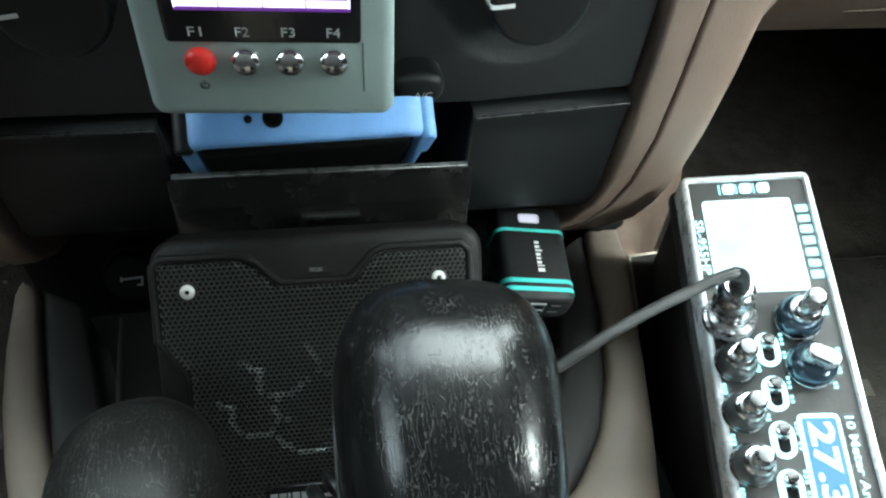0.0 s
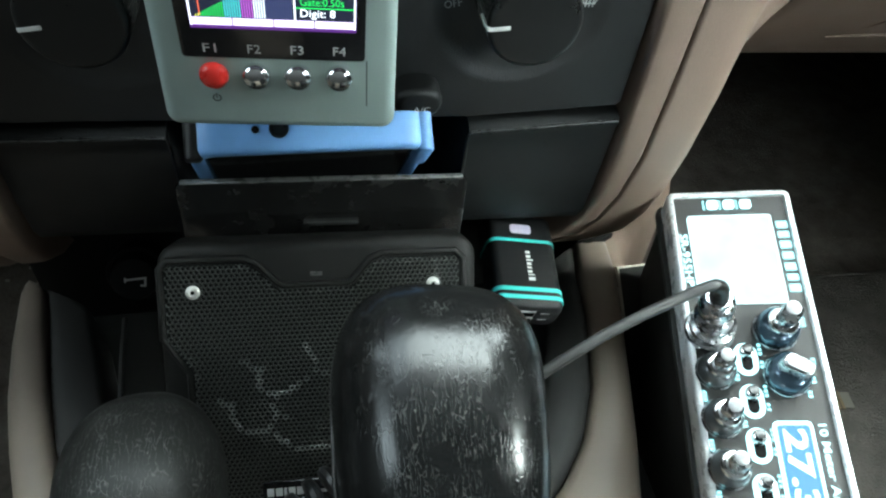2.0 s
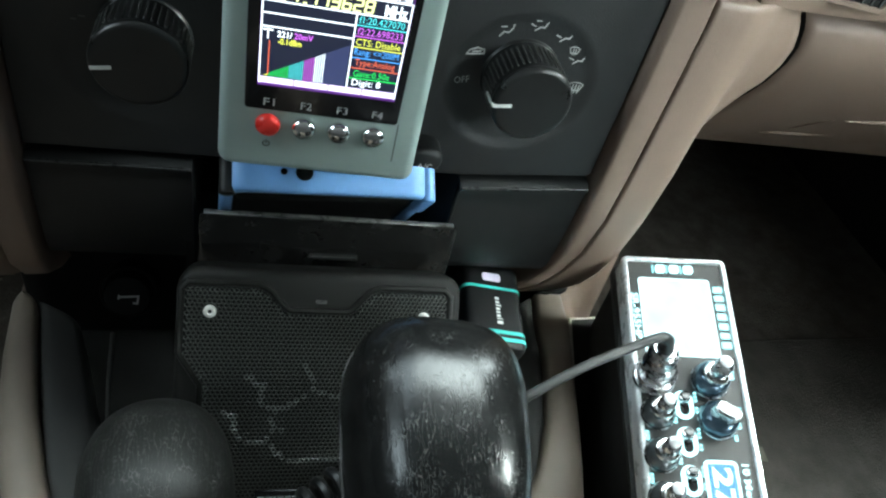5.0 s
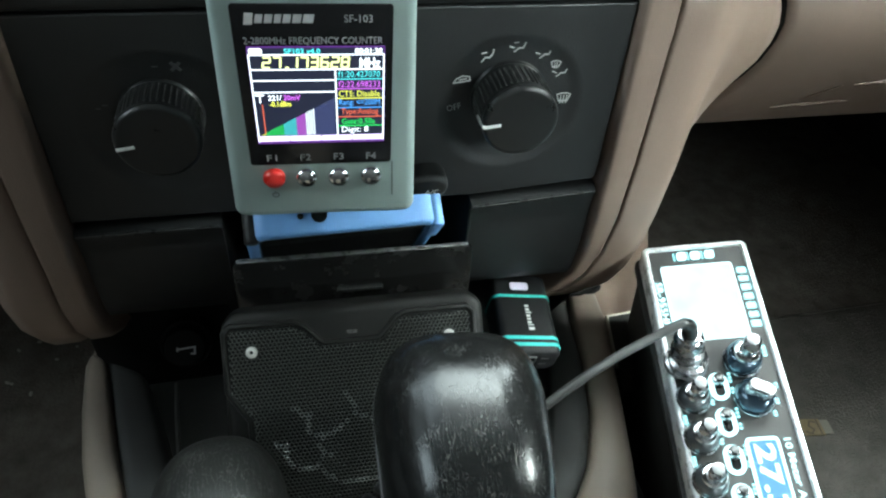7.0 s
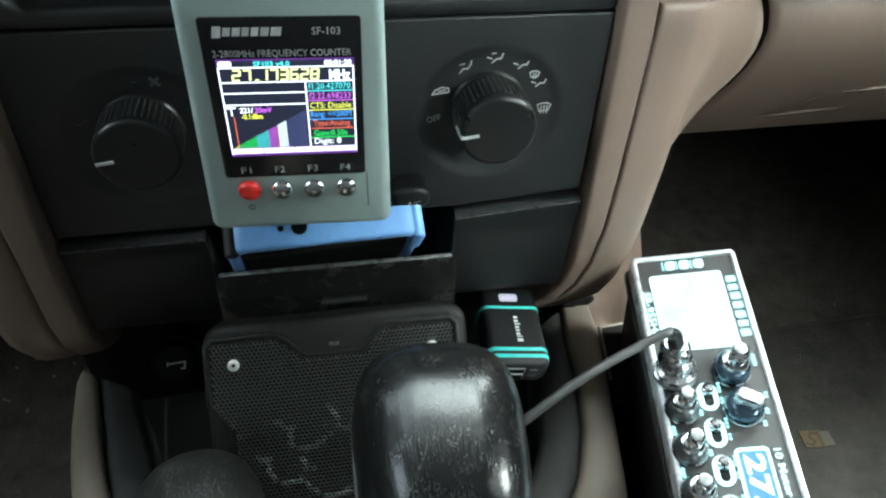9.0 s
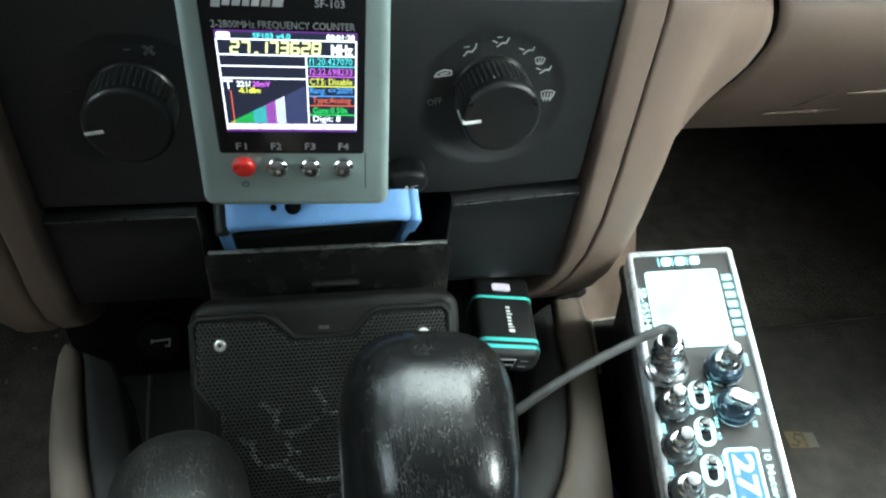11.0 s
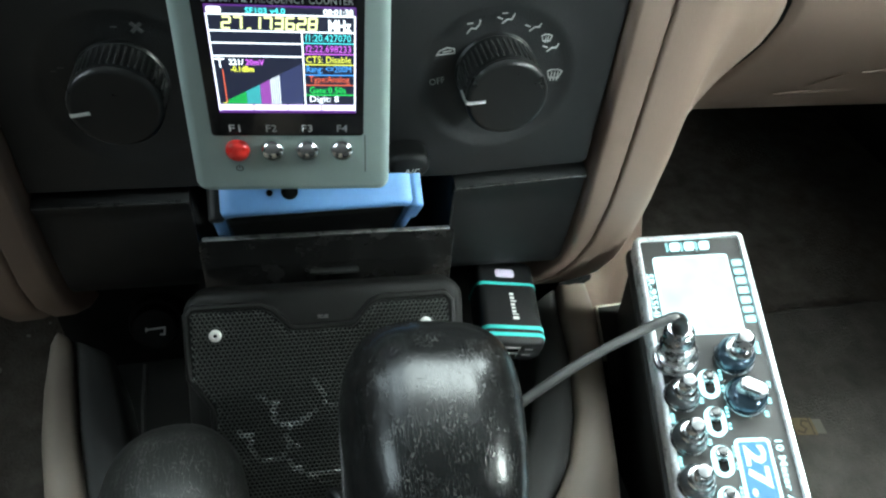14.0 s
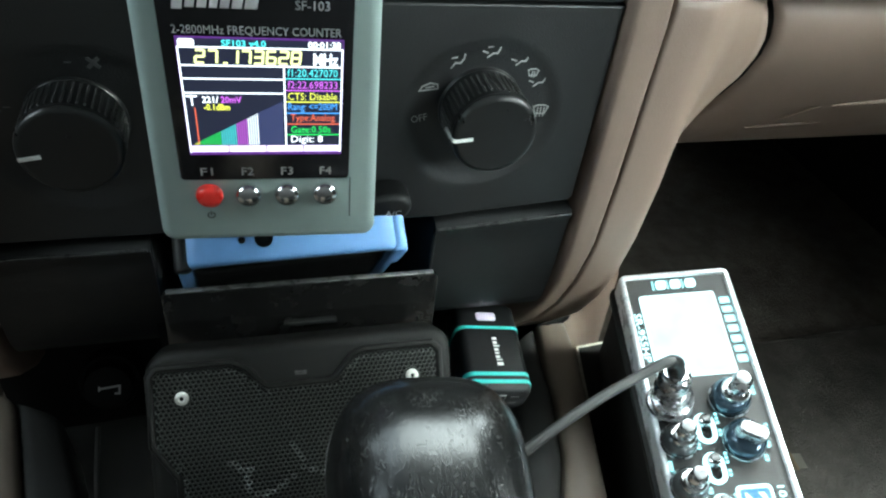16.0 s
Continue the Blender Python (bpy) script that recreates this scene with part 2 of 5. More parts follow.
def part(name, bm, mat, parent=None, label="", m=None, angle=40):
    """Links a bmesh as one mesh object under a thing or a part."""
    bmesh.ops.recalc_face_normals(bm, faces=bm.faces)
    me = bpy.data.meshes.new(name)
    bm.to_mesh(me)
    bm.free()
    for one in (mat if isinstance(mat, (list, tuple)) else [mat]):
        me.materials.append(one)
    me.shade_smooth()
    me.set_sharp_from_angle(angle=radians(angle))
    ob = new(name, me)
    if parent:
        ob.parent = parent
    if m is not None:
        ob.matrix_basis = m
    if label:
        ob["label"] = label
    return ob


def axes(origin, right, normal, spin=0.0):
    """A pose whose x runs along right, z along normal."""
    n = Vector(normal).normalized()
    r = Vector(right)
    r = (r - n * r.dot(n)).normalized()
    v = n.cross(r)
    m = Matrix((r, v, n)).transposed().to_4x4()
    return Matrix.Translation(origin) @ m @ pose(0, 0, 0, 0, 0, spin)


def box(x0, x1, y0, y1, z0, z1, bev=0.0, seg=2, bm=None):
    bm = bm or bmesh.new()
    got = bmesh.ops.create_cube(bm, size=1.0, matrix=Matrix.Translation(((x0 + x1) / 2, (y0 + y1) / 2, (z0 + z1) / 2))
                                @ Matrix.Diagonal((x1 - x0, y1 - y0, z1 - z0, 1)))
    if bev:
        edges = {e for v in got["verts"] for e in v.link_edges}
        bmesh.ops.bevel(bm, geom=list(edges), offset=bev, segments=seg, profile=0.5, affect="EDGES")
    return bm


def rrect(w, h, r, cx=0.0, cy=0.0, n=5):
    pts = []
    for sx, sy, a0 in ((1, 1, 0), (-1, 1, 90), (-1, -1, 180), (1, -1, 270)):
        for i in range(n + 1):
            a = radians(a0 + 90 * i / n)
            pts.append((cx + sx * (w / 2 - r) + r * math.cos(a), cy + sy * (h / 2 - r) + r * math.sin(a)))
    return pts


def prism(poly, z0, z1, bev=0.0, seg=3, bm=None, both=False):
    """A polygon in xy, raised from z0 to z1, with its top (and bottom) rim rounded."""
    bm = bm or bmesh.new()
    lo = [bm.verts.new((x, y, z0)) for x, y in poly]
    k = len(poly)
    rings = [lo]
    nor = []
    for i in range(k):
        a, b, c = Vector(poly[i - 1]), Vector(poly[i]), Vector(poly[(i + 1) % k])
        t = ((b - a).normalized() + (c - b).normalized())
        t = t.normalized() if t.length > 1e-9 else (c - b).normalized()
        nor.append(Vector((-t.y, t.x)))
    area = sum(poly[i - 1][0] * poly[i][1] - poly[i][0] * poly[i - 1][1] for i in range(k))
    s = 1 if area > 0 else -1
    levels = [(0.0, z1)] if not bev else [(bev * (1 - math.cos(radians(90 * i / seg))), z1 - bev + bev * math.sin(radians(90 * i / seg))) for i in range(seg + 1)]
    if both and bev:
        for i in range(seg):
            a = radians(90 * i / seg)
            d = bev * (1 - math.sin(a))
            ring = [bm.verts.new((poly[j][0] + nor[j].x * d * s, poly[j][1] + nor[j].y * d * s, z0 + bev * (1 - math.cos(a)))) for j in range(k)]
            if i == 0:
                for v in lo:
                    bm.verts.remove(v)
                rings = [ring]
            else:
                rings.append(ring)
    for d, z in levels:
        rings.append([bm.verts.new((poly[j][0] + nor[j].x * d * s, poly[j][1] + nor[j].y * d * s, z)) for j in range(k)])
    for a, b in zip(rings, rings[1:]):
        for j in range(k):
            bm.faces.new((a[j - 1], a[j], b[j], b[j - 1]))
    bm.faces.new(rings[0][::-1])
    bm.faces.new(rings[-1])
    return bm


def lathe(prof, n=32, bm=None, m=None, caps=True):
    """Turns (radius, z) points about z."""
    bm = bm or bmesh.new()
    rings = []
    for r, z in prof:
        ring = [bm.verts.new((r * math.cos(2 * math.pi * i / n), r * math.sin(2 * math.pi * i / n), z)) for i in range(n)]
        rings.append(ring)
    for a, b in zip(rings, rings[1:]):
        for j in range(n):
            bm.faces.new((a[j - 1], a[j], b[j], b[j - 1]))
    if caps:
        bm.faces.new(rings[0][::-1])
        bm.faces.new(rings[-1])
    if m is not None:
        bmesh.ops.transform(bm, matrix=m, verts=[v for ring in rings for v in ring])
    return bm


def smooth_path(pts, steps=8):
    """A Catmull-Rom curve through the points."""
    p = [Vector(q) for q in pts]
    p = [2 * p[0] - p[1]] + p + [2 * p[-1] - p[-2]]
    out = []
    for i in range(1, len(p) - 2):
        for s in range(steps):
            t = s / steps
            a, b, c, d = p[i - 1:i + 3]
            out.append(0.5 * ((2 * b) + (c - a) * t + (2 * a - 5 * b + 4 * c - d) * t * t + (3 * b - a - 3 * c + d) * t ** 3))
    out.append(p[-2])
    return out


def tube(path, radius, n=10, bm=None):
    """A round tube along a path; radius may be a list."""
    bm = bm or bmesh.new()
    rings, ref = [], Vector((0.13, 0.27, 0.95))
    for i, p in enumerate(path):
        d = (path[min(i + 1, len(path) - 1)] - path[max(i - 1, 0)]).normalized()
        s = d.cross(ref).normalized()
        ref = s.cross(d).normalized()
        r = radius[i] if isinstance(radius, (list, tuple)) else radius
        rings.append([bm.verts.new(p + s * (r * math.cos(2 * math.pi * j / n)) + ref * (r * math.sin(2 * math.pi * j / n))) for j in range(n)])
    for a, b in zip(rings, rings[1:]):
        for j in range(n):
            bm.faces.new((a[j - 1], a[j], b[j], b[j - 1]))
    bm.faces.new(rings[0][::-1])
    bm.faces.new(rings[-1])
    return bm


def strip(rows, bm=None, closed=False):
    """A skin over rows of points, all rows of one length."""
    bm = bm or bmesh.new()
    vs = [[bm.verts.new(p) for p in row] for row in rows]
    for a, b in zip(vs, vs[1:]):
        k = len(a)
        for j in range(0 if closed else 1, k):
            bm.faces.new((a[j - 1], a[j], b[j], b[j - 1]))
    return bm


def thicken(bm, depth, toward):
    """Gives an open skin a back, offset by depth along toward."""
    got = bmesh.ops.extrude_face_region(bm, geom=list(bm.faces))
    move = Vector(toward) * depth
    for v in got["geom"]:
        if isinstance(v, bmesh.types.BMVert):
            v.co += move
    return bm


def words(body, size, mat, parent, x, y, z, name="lettering", spin=0.0, width=0.0, bold=0.0, align="LEFT", label=""):
    """Raised lettering in Blender's own font, flat in its parent's xy plane; width: its length, if fixed."""
    cu = bpy.data.curves.new("letters", "FONT")
    cu.body, cu.size, cu.offset, cu.extrude = body, 1.0, bold, 0.0
    cu.resolution_u = 2
    cu.align_x = "LEFT"
    cu.align_y = "CENTER"
    tmp = new("letters", cu)
    bpy.context.view_layer.update()
    me = bpy.data.meshes.new_from_object(tmp.evaluated_get(bpy.context.evaluated_depsgraph_get()))
    bpy.data.objects.remove(tmp)
    bpy.data.curves.remove(cu)
    xs = [v.co.x for v in me.vertices]
    ys = [v.co.y for v in me.vertices]
    w = max(xs) - min(xs)
    sx = width / w if width else size
    ox = {"LEFT": min(xs), "CENTER": (max(xs) + min(xs)) / 2}[align]
    oy = (max(ys) + min(ys)) / 2
    sy = size
    me.transform(pose(x, y, z, 0, 0, spin) @ Matrix.Diagonal((sx, sy, 1, 1)) @ Matrix.Translation((-ox, -oy, 0)))
    me.materials.clear()
    me.materials.append(mat)
    ob = new(name, me)
    ob.parent = parent
    if label:
        ob["label"] = label
    return ob


def quad(x0, x1, y0, y1, z, bm=None):
    bm = bm or bmesh.new()
    bm.faces.new([bm.verts.new((x, y, z)) for x, y in ((x0, y0), (x1, y0), (x1, y1), (x0, y1))])
    return bm


def stroke(pts, w, z0, z1, bm=None):
    """A flat line of width w through 2D points, slightly raised."""
    bm = bm or bmesh.new()
    for a, b in zip(pts, pts[1:]):
        a, b = Vector(a), Vector(b)
        d = (b - a).normalized() * (w / 2)
        s = Vector((-d.y, d.x))
        prism([tuple(a - d - s), tuple(b + d - s), tuple(b + d + s), tuple(a - d + s)], z0, z1, bm=bm)
    return bm




def bars(parent, mat, rects, z0, z1, name="bar", label=""):
    """Plain bars in place of print that cannot be shown, each one its own part."""
    for x0, x1, y0, y1 in rects:
        part(name, prism([(x0, y0), (x1, y0), (x1, y1), (x0, y1)], z0, z1), mat, parent, label)


def blob(c, a, e1=2.0, e2=2.0, n=40, k=24, bm=None, taper=0.0, m=None):
    """A superellipsoid; taper narrows it towards -y."""
    bm = bm or bmesh.new()
    def p(v, e):
        return math.copysign(abs(v) ** (2 / e), v)
    rings = []
    for i in range(1, k):
        f = -math.pi / 2 + math.pi * i / k
        ring = []
        for j in range(n):
            t = 2 * math.pi * j / n
            x = a[0] * p(math.cos(f), e2) * p(math.cos(t), e1)
            y = a[1] * p(math.cos(f), e2) * p(math.sin(t), e1)
            z = a[2] * p(math.sin(f), e2)
            x *= 1 + taper * y / a[1]
            ring.append(bm.verts.new((c[0] + x, c[1] + y, c[2] + z)))
        rings.append(ring)
    for q, r in zip(rings, rings[1:]):
        for j in range(n):
            bm.faces.new((q[j - 1], q[j], r[j], r[j - 1]))
    lo = bm.verts.new((c[0], c[1], c[2] - a[2]))
    hi = bm.verts.new((c[0], c[1], c[2] + a[2]))
    for j in range(n):
        bm.faces.new((rings[0][j], rings[0][j - 1], lo))
        bm.faces.new((rings[-1][j - 1], rings[-1][j], hi))
    if m is not None:
        bmesh.ops.transform(bm, matrix=m, verts=bm.verts)
    return bm


# ---- the cabin that closes the place ----
def cabin():
    bm = bmesh.new()
    n = 40
    rows = []
    for i in range(n + 1):
        y = -2.0 + 2.75 * i / n
        rows.append([(-0.56 + 1.2 * j / n, y, 0.045 + 0.006 * (noise.noise(Vector((j * 0.35, i * 0.35, 0))) if j not in (0, n) else 0)) for j in range(n + 1)])
    strip(rows, bm)
    thicken(bm, 0.04, (0, 0, -1))
    tagged(part("floor", bm, CARPET), "charcoal carpet over the cabin floor, worn and dusty", "carpet", kind="structure")
    # Unseen side; its openings are sized to steer light onto dash and knob.
    bm = box(0.64, 0.68, -2.0, 0.8, 0.0, 0.585)
    box(0.64, 0.68, -2.0, 0.52, 1.05, 1.1, bm=bm)
    box(0.64, 0.68, -0.47, 0.52, 0.765, 1.05, bm=bm)
    box(0.64, 0.68, -2.0, -1.05, 0.585, 1.05, bm=bm)
    box(0.64, 0.68, -0.47, -0.02, 0.585, 0.765, bm=bm)
    box(0.64, 0.68, 0.118, 0.52, 0.585, 0.765, bm=bm)
    tagged(part("wall_right", bm, UNSEEN_BLACK), "unseen dark passenger side, its openings sized to shape the light", "car door", kind="structure")
    # Unseen side, kept mostly closed to hold light off the left.
    tagged(part("wall_left", box(-0.6, -0.56, 0.08, 0.28, 0.90, 1.1, bm=box(-0.6, -0.56, 0.28, 0.46, 0.56, 1.1, bm=box(-0.6, -0.56, 0.08, 0.8, 0.0, 0.56, bm=box(-0.6, -0.56, -2.0, 0.08, 0.0, 1.1)))), UNSEEN_BLACK), "unseen dark driver's side, opened only where light is wanted", "car door", kind="structure")
    bm = box(-0.6, 0.68, -2.04, -2.0, 0.0, 1.1)
    # Unseen partition added to block rear light from the stack's left half.
    box(-0.56, 0.235, -0.10, -0.06, 0.03, 1.1, bm=bm)
    tagged(part("wall_rear_and_blocker", bm, UNSEEN_BLACK), "unseen dark partition added to keep light off the driver's side", "wall", kind="structure")
    tagged(part("wall_front", box(-0.56, 0.64, 0.75, 0.8, 0.0, 0.5), DARKCLOTH), "dark padded firewall under the dash", "firewall", kind="structure")
    tagged(part("ceiling", box(-0.6, 0.68, -2.0, 0.345, 1.1, 1.14), LINER), "unseen headliner, darkened and cut short to shape the light", "headliner", kind="structure")
    for x0, x1 in ((-0.6, -0.56), (0.62, 0.68)):
        bm = box(x0, x1, 0.76, 0.8, 0.5, 1.14)
        box(x0, x1, 0.345, 0.76, 1.1, 1.14, bm=bm)
        tagged(part("trim", bm, UNSEEN_BLACK), "dark windscreen pillar", "pillar", kind="structure")
    bm = bmesh.new()
    rows = []
    for y, z in ((0.30, 0.47), (0.33, 0.5), (0.45, 0.515), (0.8, 0.5)):
        rows.append([(x, y, z - 0.05 * abs(x) ** 2) for x in np.linspace(-0.56, 0.64, 13)])
    strip(rows, bm)
    thicken(bm, 0.02, (0, 0, -1))
    tagged(part("dash_top", bm, DASH), "black padded top of the dashboard", "dashboard top", kind="structure")


cabin()

# ---- centre stack of the dashboard ----
STACK = pose(0.05, 0.270, 0, 0, 0, -2.0) @ pose(-0.05, 0, 0)
DX0, DX1, DZ0, DZ1 = -0.1225, 0.1243, 0.2872, 0.3785
KNOB_R = (0.0725, 0.3365)
KNOB_L = (-0.0740, 0.3343)


def xz(bm, y=0.0):
    """Turns a mesh built flat in xy, facing +z, so that it stands in xz and faces -y."""
    bmesh.ops.transform(bm, matrix=Matrix.Translation((0, y, 0)) @ Matrix.Rotation(radians(90), 4, "X"), verts=bm.verts)
    return bm


def bore(ob, bm, m):
    """Cuts a solid of revolution out of a mesh."""
    bpy.context.view_layer.update()
    cutter = part("cutter", bm, DASH, m=ob.matrix_world @ m)
    mod = ob.modifiers.new("bore", "BOOLEAN")
    mod.operation, mod.solver, mod.object = "DIFFERENCE", "EXACT", cutter
    bpy.context.view_layer.update()
    cut = bpy.data.meshes.new_from_object(ob.evaluated_get(bpy.context.evaluated_depsgraph_get()))
    ob.modifiers.remove(mod)
    ob.data = cut
    ob.data.set_sharp_from_angle(angle=radians(8))
    bpy.data.objects.remove(cutter)


def dial(parent, cx, cz, base_y, face_y, angle):
    """A rotary climate control: knurled skirt, smooth cap and a painted pointer."""
    h = base_y - face_y
    prof = [(0.0170, 0.0), (0.0169, 0.001), (0.0163, 0.0016), (0.0161, h - 0.0036), (0.0166, h - 0.0030), (0.0166, h - 0.0018), (0.0162, h - 0.0008), (0.0153, h - 0.0001), (0.0145, h), (0.0140, h)]
    knob = part("control_knob", lathe(prof, 64), DIAL, parent, "black rotary climate knob", m=Matrix.Translation((cx, base_y, cz)) @ Matrix.Rotation(radians(90), 4, "X"))
    for i in range(44):
        a = 2 * math.pi * i / 44
        rib = box(-0.0004, 0.0004, -0.0005, 0.0009, -0.0064, 0.0064, 0.0002, 1)
        part("grip_rib", rib, DIAL_RIB, knob, m=Matrix.Rotation(a, 4, "Z") @ Matrix.Translation((0, -0.0163, h / 2 - 0.0008)))
    bm = stroke([(0.0096, 0), (0.0152, 0)], 0.0014, h - 0.0002, h + 0.0003)
    if cx > 0:
        box(0.0150, 0.0169, -0.0007, 0.0007, h - 0.003, h + 0.0003, 0.0003, 1, bm=bm)
        bmesh.ops.create_cube(bm, size=1.0, matrix=Matrix.Translation((0.0168, 0, h - 0.0062)) @ Matrix.Diagonal((0.0008, 0.0010, 0.0070, 1)))
    part("pointer", bm, POINTER, knob, "white painted pointer", m=Matrix.Rotation(radians(angle), 4, "Z"))
    return knob


def centre_stack():
    st = thing("centre_stack", STACK, "black plastic dashboard centre stack with climate knobs and an open cubby", "dashboard")
    # climate panel
    bm = prism([(DX0, DZ0 - 0.0050), (0.061, DZ0 - 0.0050), (DX1 - 0.002, DZ0), (DX1, DZ0 + 0.002), (DX1, DZ1), (DX0, DZ1)], -0.03, 0.0, 0.0012, 2)
    panel = part("climate_panel", xz(bm), DASH, st, "black grained plastic climate panel")
    for cx, cz in (KNOB_R, KNOB_L):
        bore(panel, lathe([(0.0345, -0.004), (0.0345, 0.004)], 96), Matrix.Translation((cx + 0.001, 0, cz - 0.004)) @ Matrix.Rotation(radians(90), 4, "X"))
    for cx, cz in (KNOB_R, KNOB_L):
        bm = lathe([(0.0345, -0.0038), (0.0345, 0.0), (0.0335, -0.00005), (0.0322, -0.0003), (0.0305, -0.0008), (0.0288, -0.0012), (0.0270, -0.0014), (0.0100, -0.0014)], 96, caps=False)
        part("knob_boss", xz(bm), DASH, panel, "dished seat of the knob", m=Matrix.Translation((cx + 0.001, 0, cz - 0.004)))
    dial(panel, *KNOB_R, 0.0016, -0.0213, 186)
    dial(panel, *KNOB_L, 0.0016, -0.0190, 188)
    # control markings, as plain strokes
    def mark(pts_list, x, z, w=0.0005, mat=SILK_MARK, s=1.0):
        bm = bmesh.new()
        for pts in pts_list:
            stroke([(px * s, pz * s) for px, pz in pts], w, 0.0, 0.00025, bm)
        part("marking", xz(bm), mat, panel, m=Matrix.Translation((x, 0.0013, z)))
    bent = [[(-0.003, -0.0036), (-0.0012, -0.001), (0.0012, -0.0012)], [(0.0012, -0.0012), (0.0028, 0.0012), (0.003, 0.0032)], [(-0.0032, 0.0014), (-0.0008, 0.0018)]]
    low = [[(-0.0022, -0.0026), (0.0002, -0.0006), (0.0024, -0.0006), (0.0032, 0.0014), (0.0036, 0.003)], [(-0.0048, 0.0004), (-0.0026, -0.0004)]]
    both = low + [[(-0.0026, 0.0026), (-0.0004, 0.0028)]]
    mark(bent, 0.0612, 0.3560, s=0.8)
    mark(both, 0.0745, 0.3595, s=0.8)
    mark(low, 0.0865, 0.3562, s=0.8)
    mark(low, 0.0955, 0.3470, s=0.8)
    mark([[(-0.0022, 0.0010), (-0.0010, 0.0016), (0.0010, 0.0016), (0.0022, 0.0010), (0.0014, -0.0012), (-0.0014, -0.0012), (-0.0022, 0.0010)], [(-0.0004, -0.0018), (-0.0004, 0.0006)], [(0.0006, -0.0018), (0.0006, 0.0006)]], 0.0925, 0.3508, 0.0004)
    mark([[(-0.0036, 0.0014), (-0.0016, 0.0022), (0.0016, 0.0022), (0.0036, 0.0014), (0.0024, -0.0022), (-0.0024, -0.0022), (-0.0036, 0.0014)], [(-0.0014, -0.0034), (-0.0014, 0.0008)], [(0.0002, -0.0034), (0.0002, 0.0008)], [(0.0018, -0.0034), (0.0018, 0.0008)]], 0.0990, 0.3344, 0.0005, s=0.88)
    mark([[(-0.0042, -0.0016), (-0.003, 0.0006), (0.0005, 0.0022), (0.004, 0.0016), (0.0044, -0.0006), (-0.0042, -0.0016)], [(-0.0012, 0.0), (0.0024, 0.0006)]], 0.0508, 0.3450, 0.0005, s=0.85)
    fan = [[(0, 0), (0.0022, 0.0022)], [(0, 0), (-0.0022, 0.0022)], [(0, 0), (0.0022, -0.0022)], [(0, 0), (-0.0022, -0.0022)]]
    # Left marks use a dimmer print that holds the shade of this side.
    mark(fan, -0.0650, 0.3560, 0.0013, SILK_DIM, 0.62)
    mark([[(-0.0009, 0), (0.0009, 0)]], -0.0728, 0.3562, 0.0004, SILK_DIM)
    mark([[(-0.0022, -0.0008), (-0.0008, -0.0008)], [(0.0004, 0.0006), (0.0022, 0.0006)]], -0.0960, 0.3395, 0.0004, SILK_DIM)
    off = words("OFF", 0.0044, SILK_MARK, panel, 0, 0, 0, "lettering", width=0.0064, align="CENTER")
    off.matrix_basis = Matrix.Translation((0.0482, 0.0011, 0.3318)) @ Matrix.Rotation(radians(90), 4, "X") @ pose(0, 0, 0, 0, 0, 12)
    # air-conditioning push button
    bm = prism([(0.0092 * math.copysign(abs(math.cos(a)) ** 0.75, math.cos(a)), 0.0066 * math.copysign(abs(math.sin(a)) ** 0.9, math.sin(a))) for a in [2 * math.pi * i / 40 for i in range(40)]], 0.0, 0.0115, 0.0030, 5)
    ac = part("air_conditioning_button", xz(bm), DASH_SMOOTH, panel, "black oval push button", m=Matrix.Translation((0.0368, -0.0002, 0.2970)))
    t = words("A/C", 0.0038, SILK, ac, 0, 0, 0, "lettering", width=0.0066, align="CENTER")
    t.matrix_basis = Matrix.Translation((0.0012, -0.0118, -0.0018)) @ Matrix.Rotation(radians(90), 4, "X")
    # lower panels either side of the cubby
    for name, x0, x1 in (("lower_panel", 0.061, DX1 + 0.001), ("lower_panel", DX0, -0.0585)):
        def drop(x, z):
            """The top edge sinks towards the cubby."""
            near = (x1 - x) / (x1 - x0) if x0 > 0 else 1.0
            return z - 0.0050 * near * min(1.0, max(0.0, (z - 0.262) / 0.012))
        rows = []
        for y, z in ((0.03, 0.2835), (0.004, 0.2832), (0.0, 0.2826), (-0.0025, 0.2806), (-0.0022, 0.279), (-0.001, 0.277), (0.0, 0.262), (0.0015, 0.24), (0.004, 0.222), (0.008, 0.214), (0.016, 0.208), (0.05, 0.204)):
            rows.append([(x, y, drop(x, z)) for x in np.linspace(x0, x1, 5)])
        bm = strip(rows)
        thicken(bm, 0.004, (0, 0.6, -0.3))
        low = part(name, bm, DASH, st)
        edge = [Vector((x, -0.0024, drop(x, 0.2812))) for x in np.linspace(x0 + 0.0008, x1 - 0.0008, 3)]
        # The lip's highlight is put into its paler colour.
        part("edge_lip", tube(edge, 0.0008, 10), LIP, low, "rounded lip along the top edge")
        if x0 < 0:
            continue
        side = x0
        edge = [Vector((side, y, drop(side, z))) for y, z in ((-0.0022, 0.2805), (-0.0002, 0.2765), (0.0002, 0.26), (0.0017, 0.24), (0.0042, 0.222))]
        part("edge_lip", tube(edge, 0.0007, 8), DASH_SMOOTH, low)
    # cubby
    bm = box(-0.0625, -0.0585, 0.003, 0.11, 0.2, 0.2765)
    box(0.061, 0.065, 0.003, 0.11, 0.2, 0.2765, bm=bm)
    box(-0.0585, 0.061, 0.106, 0.11, 0.2, 0.286, bm=bm)
    box(-0.0585, 0.061, 0.0, 0.106, 0.196, 0.2, bm=bm)
    box(-0.0625, 0.065, 0.031, 0.106, 0.2770, 0.2800, bm=bm)
    part("cubby", bm, CAVITY, st, "black open storage cubby")
    # bezel of the opening above
    rows = []
    w, h, cx, cz = DX1 - DX0, 0.1, (DX0 + DX1) / 2, 0.4295
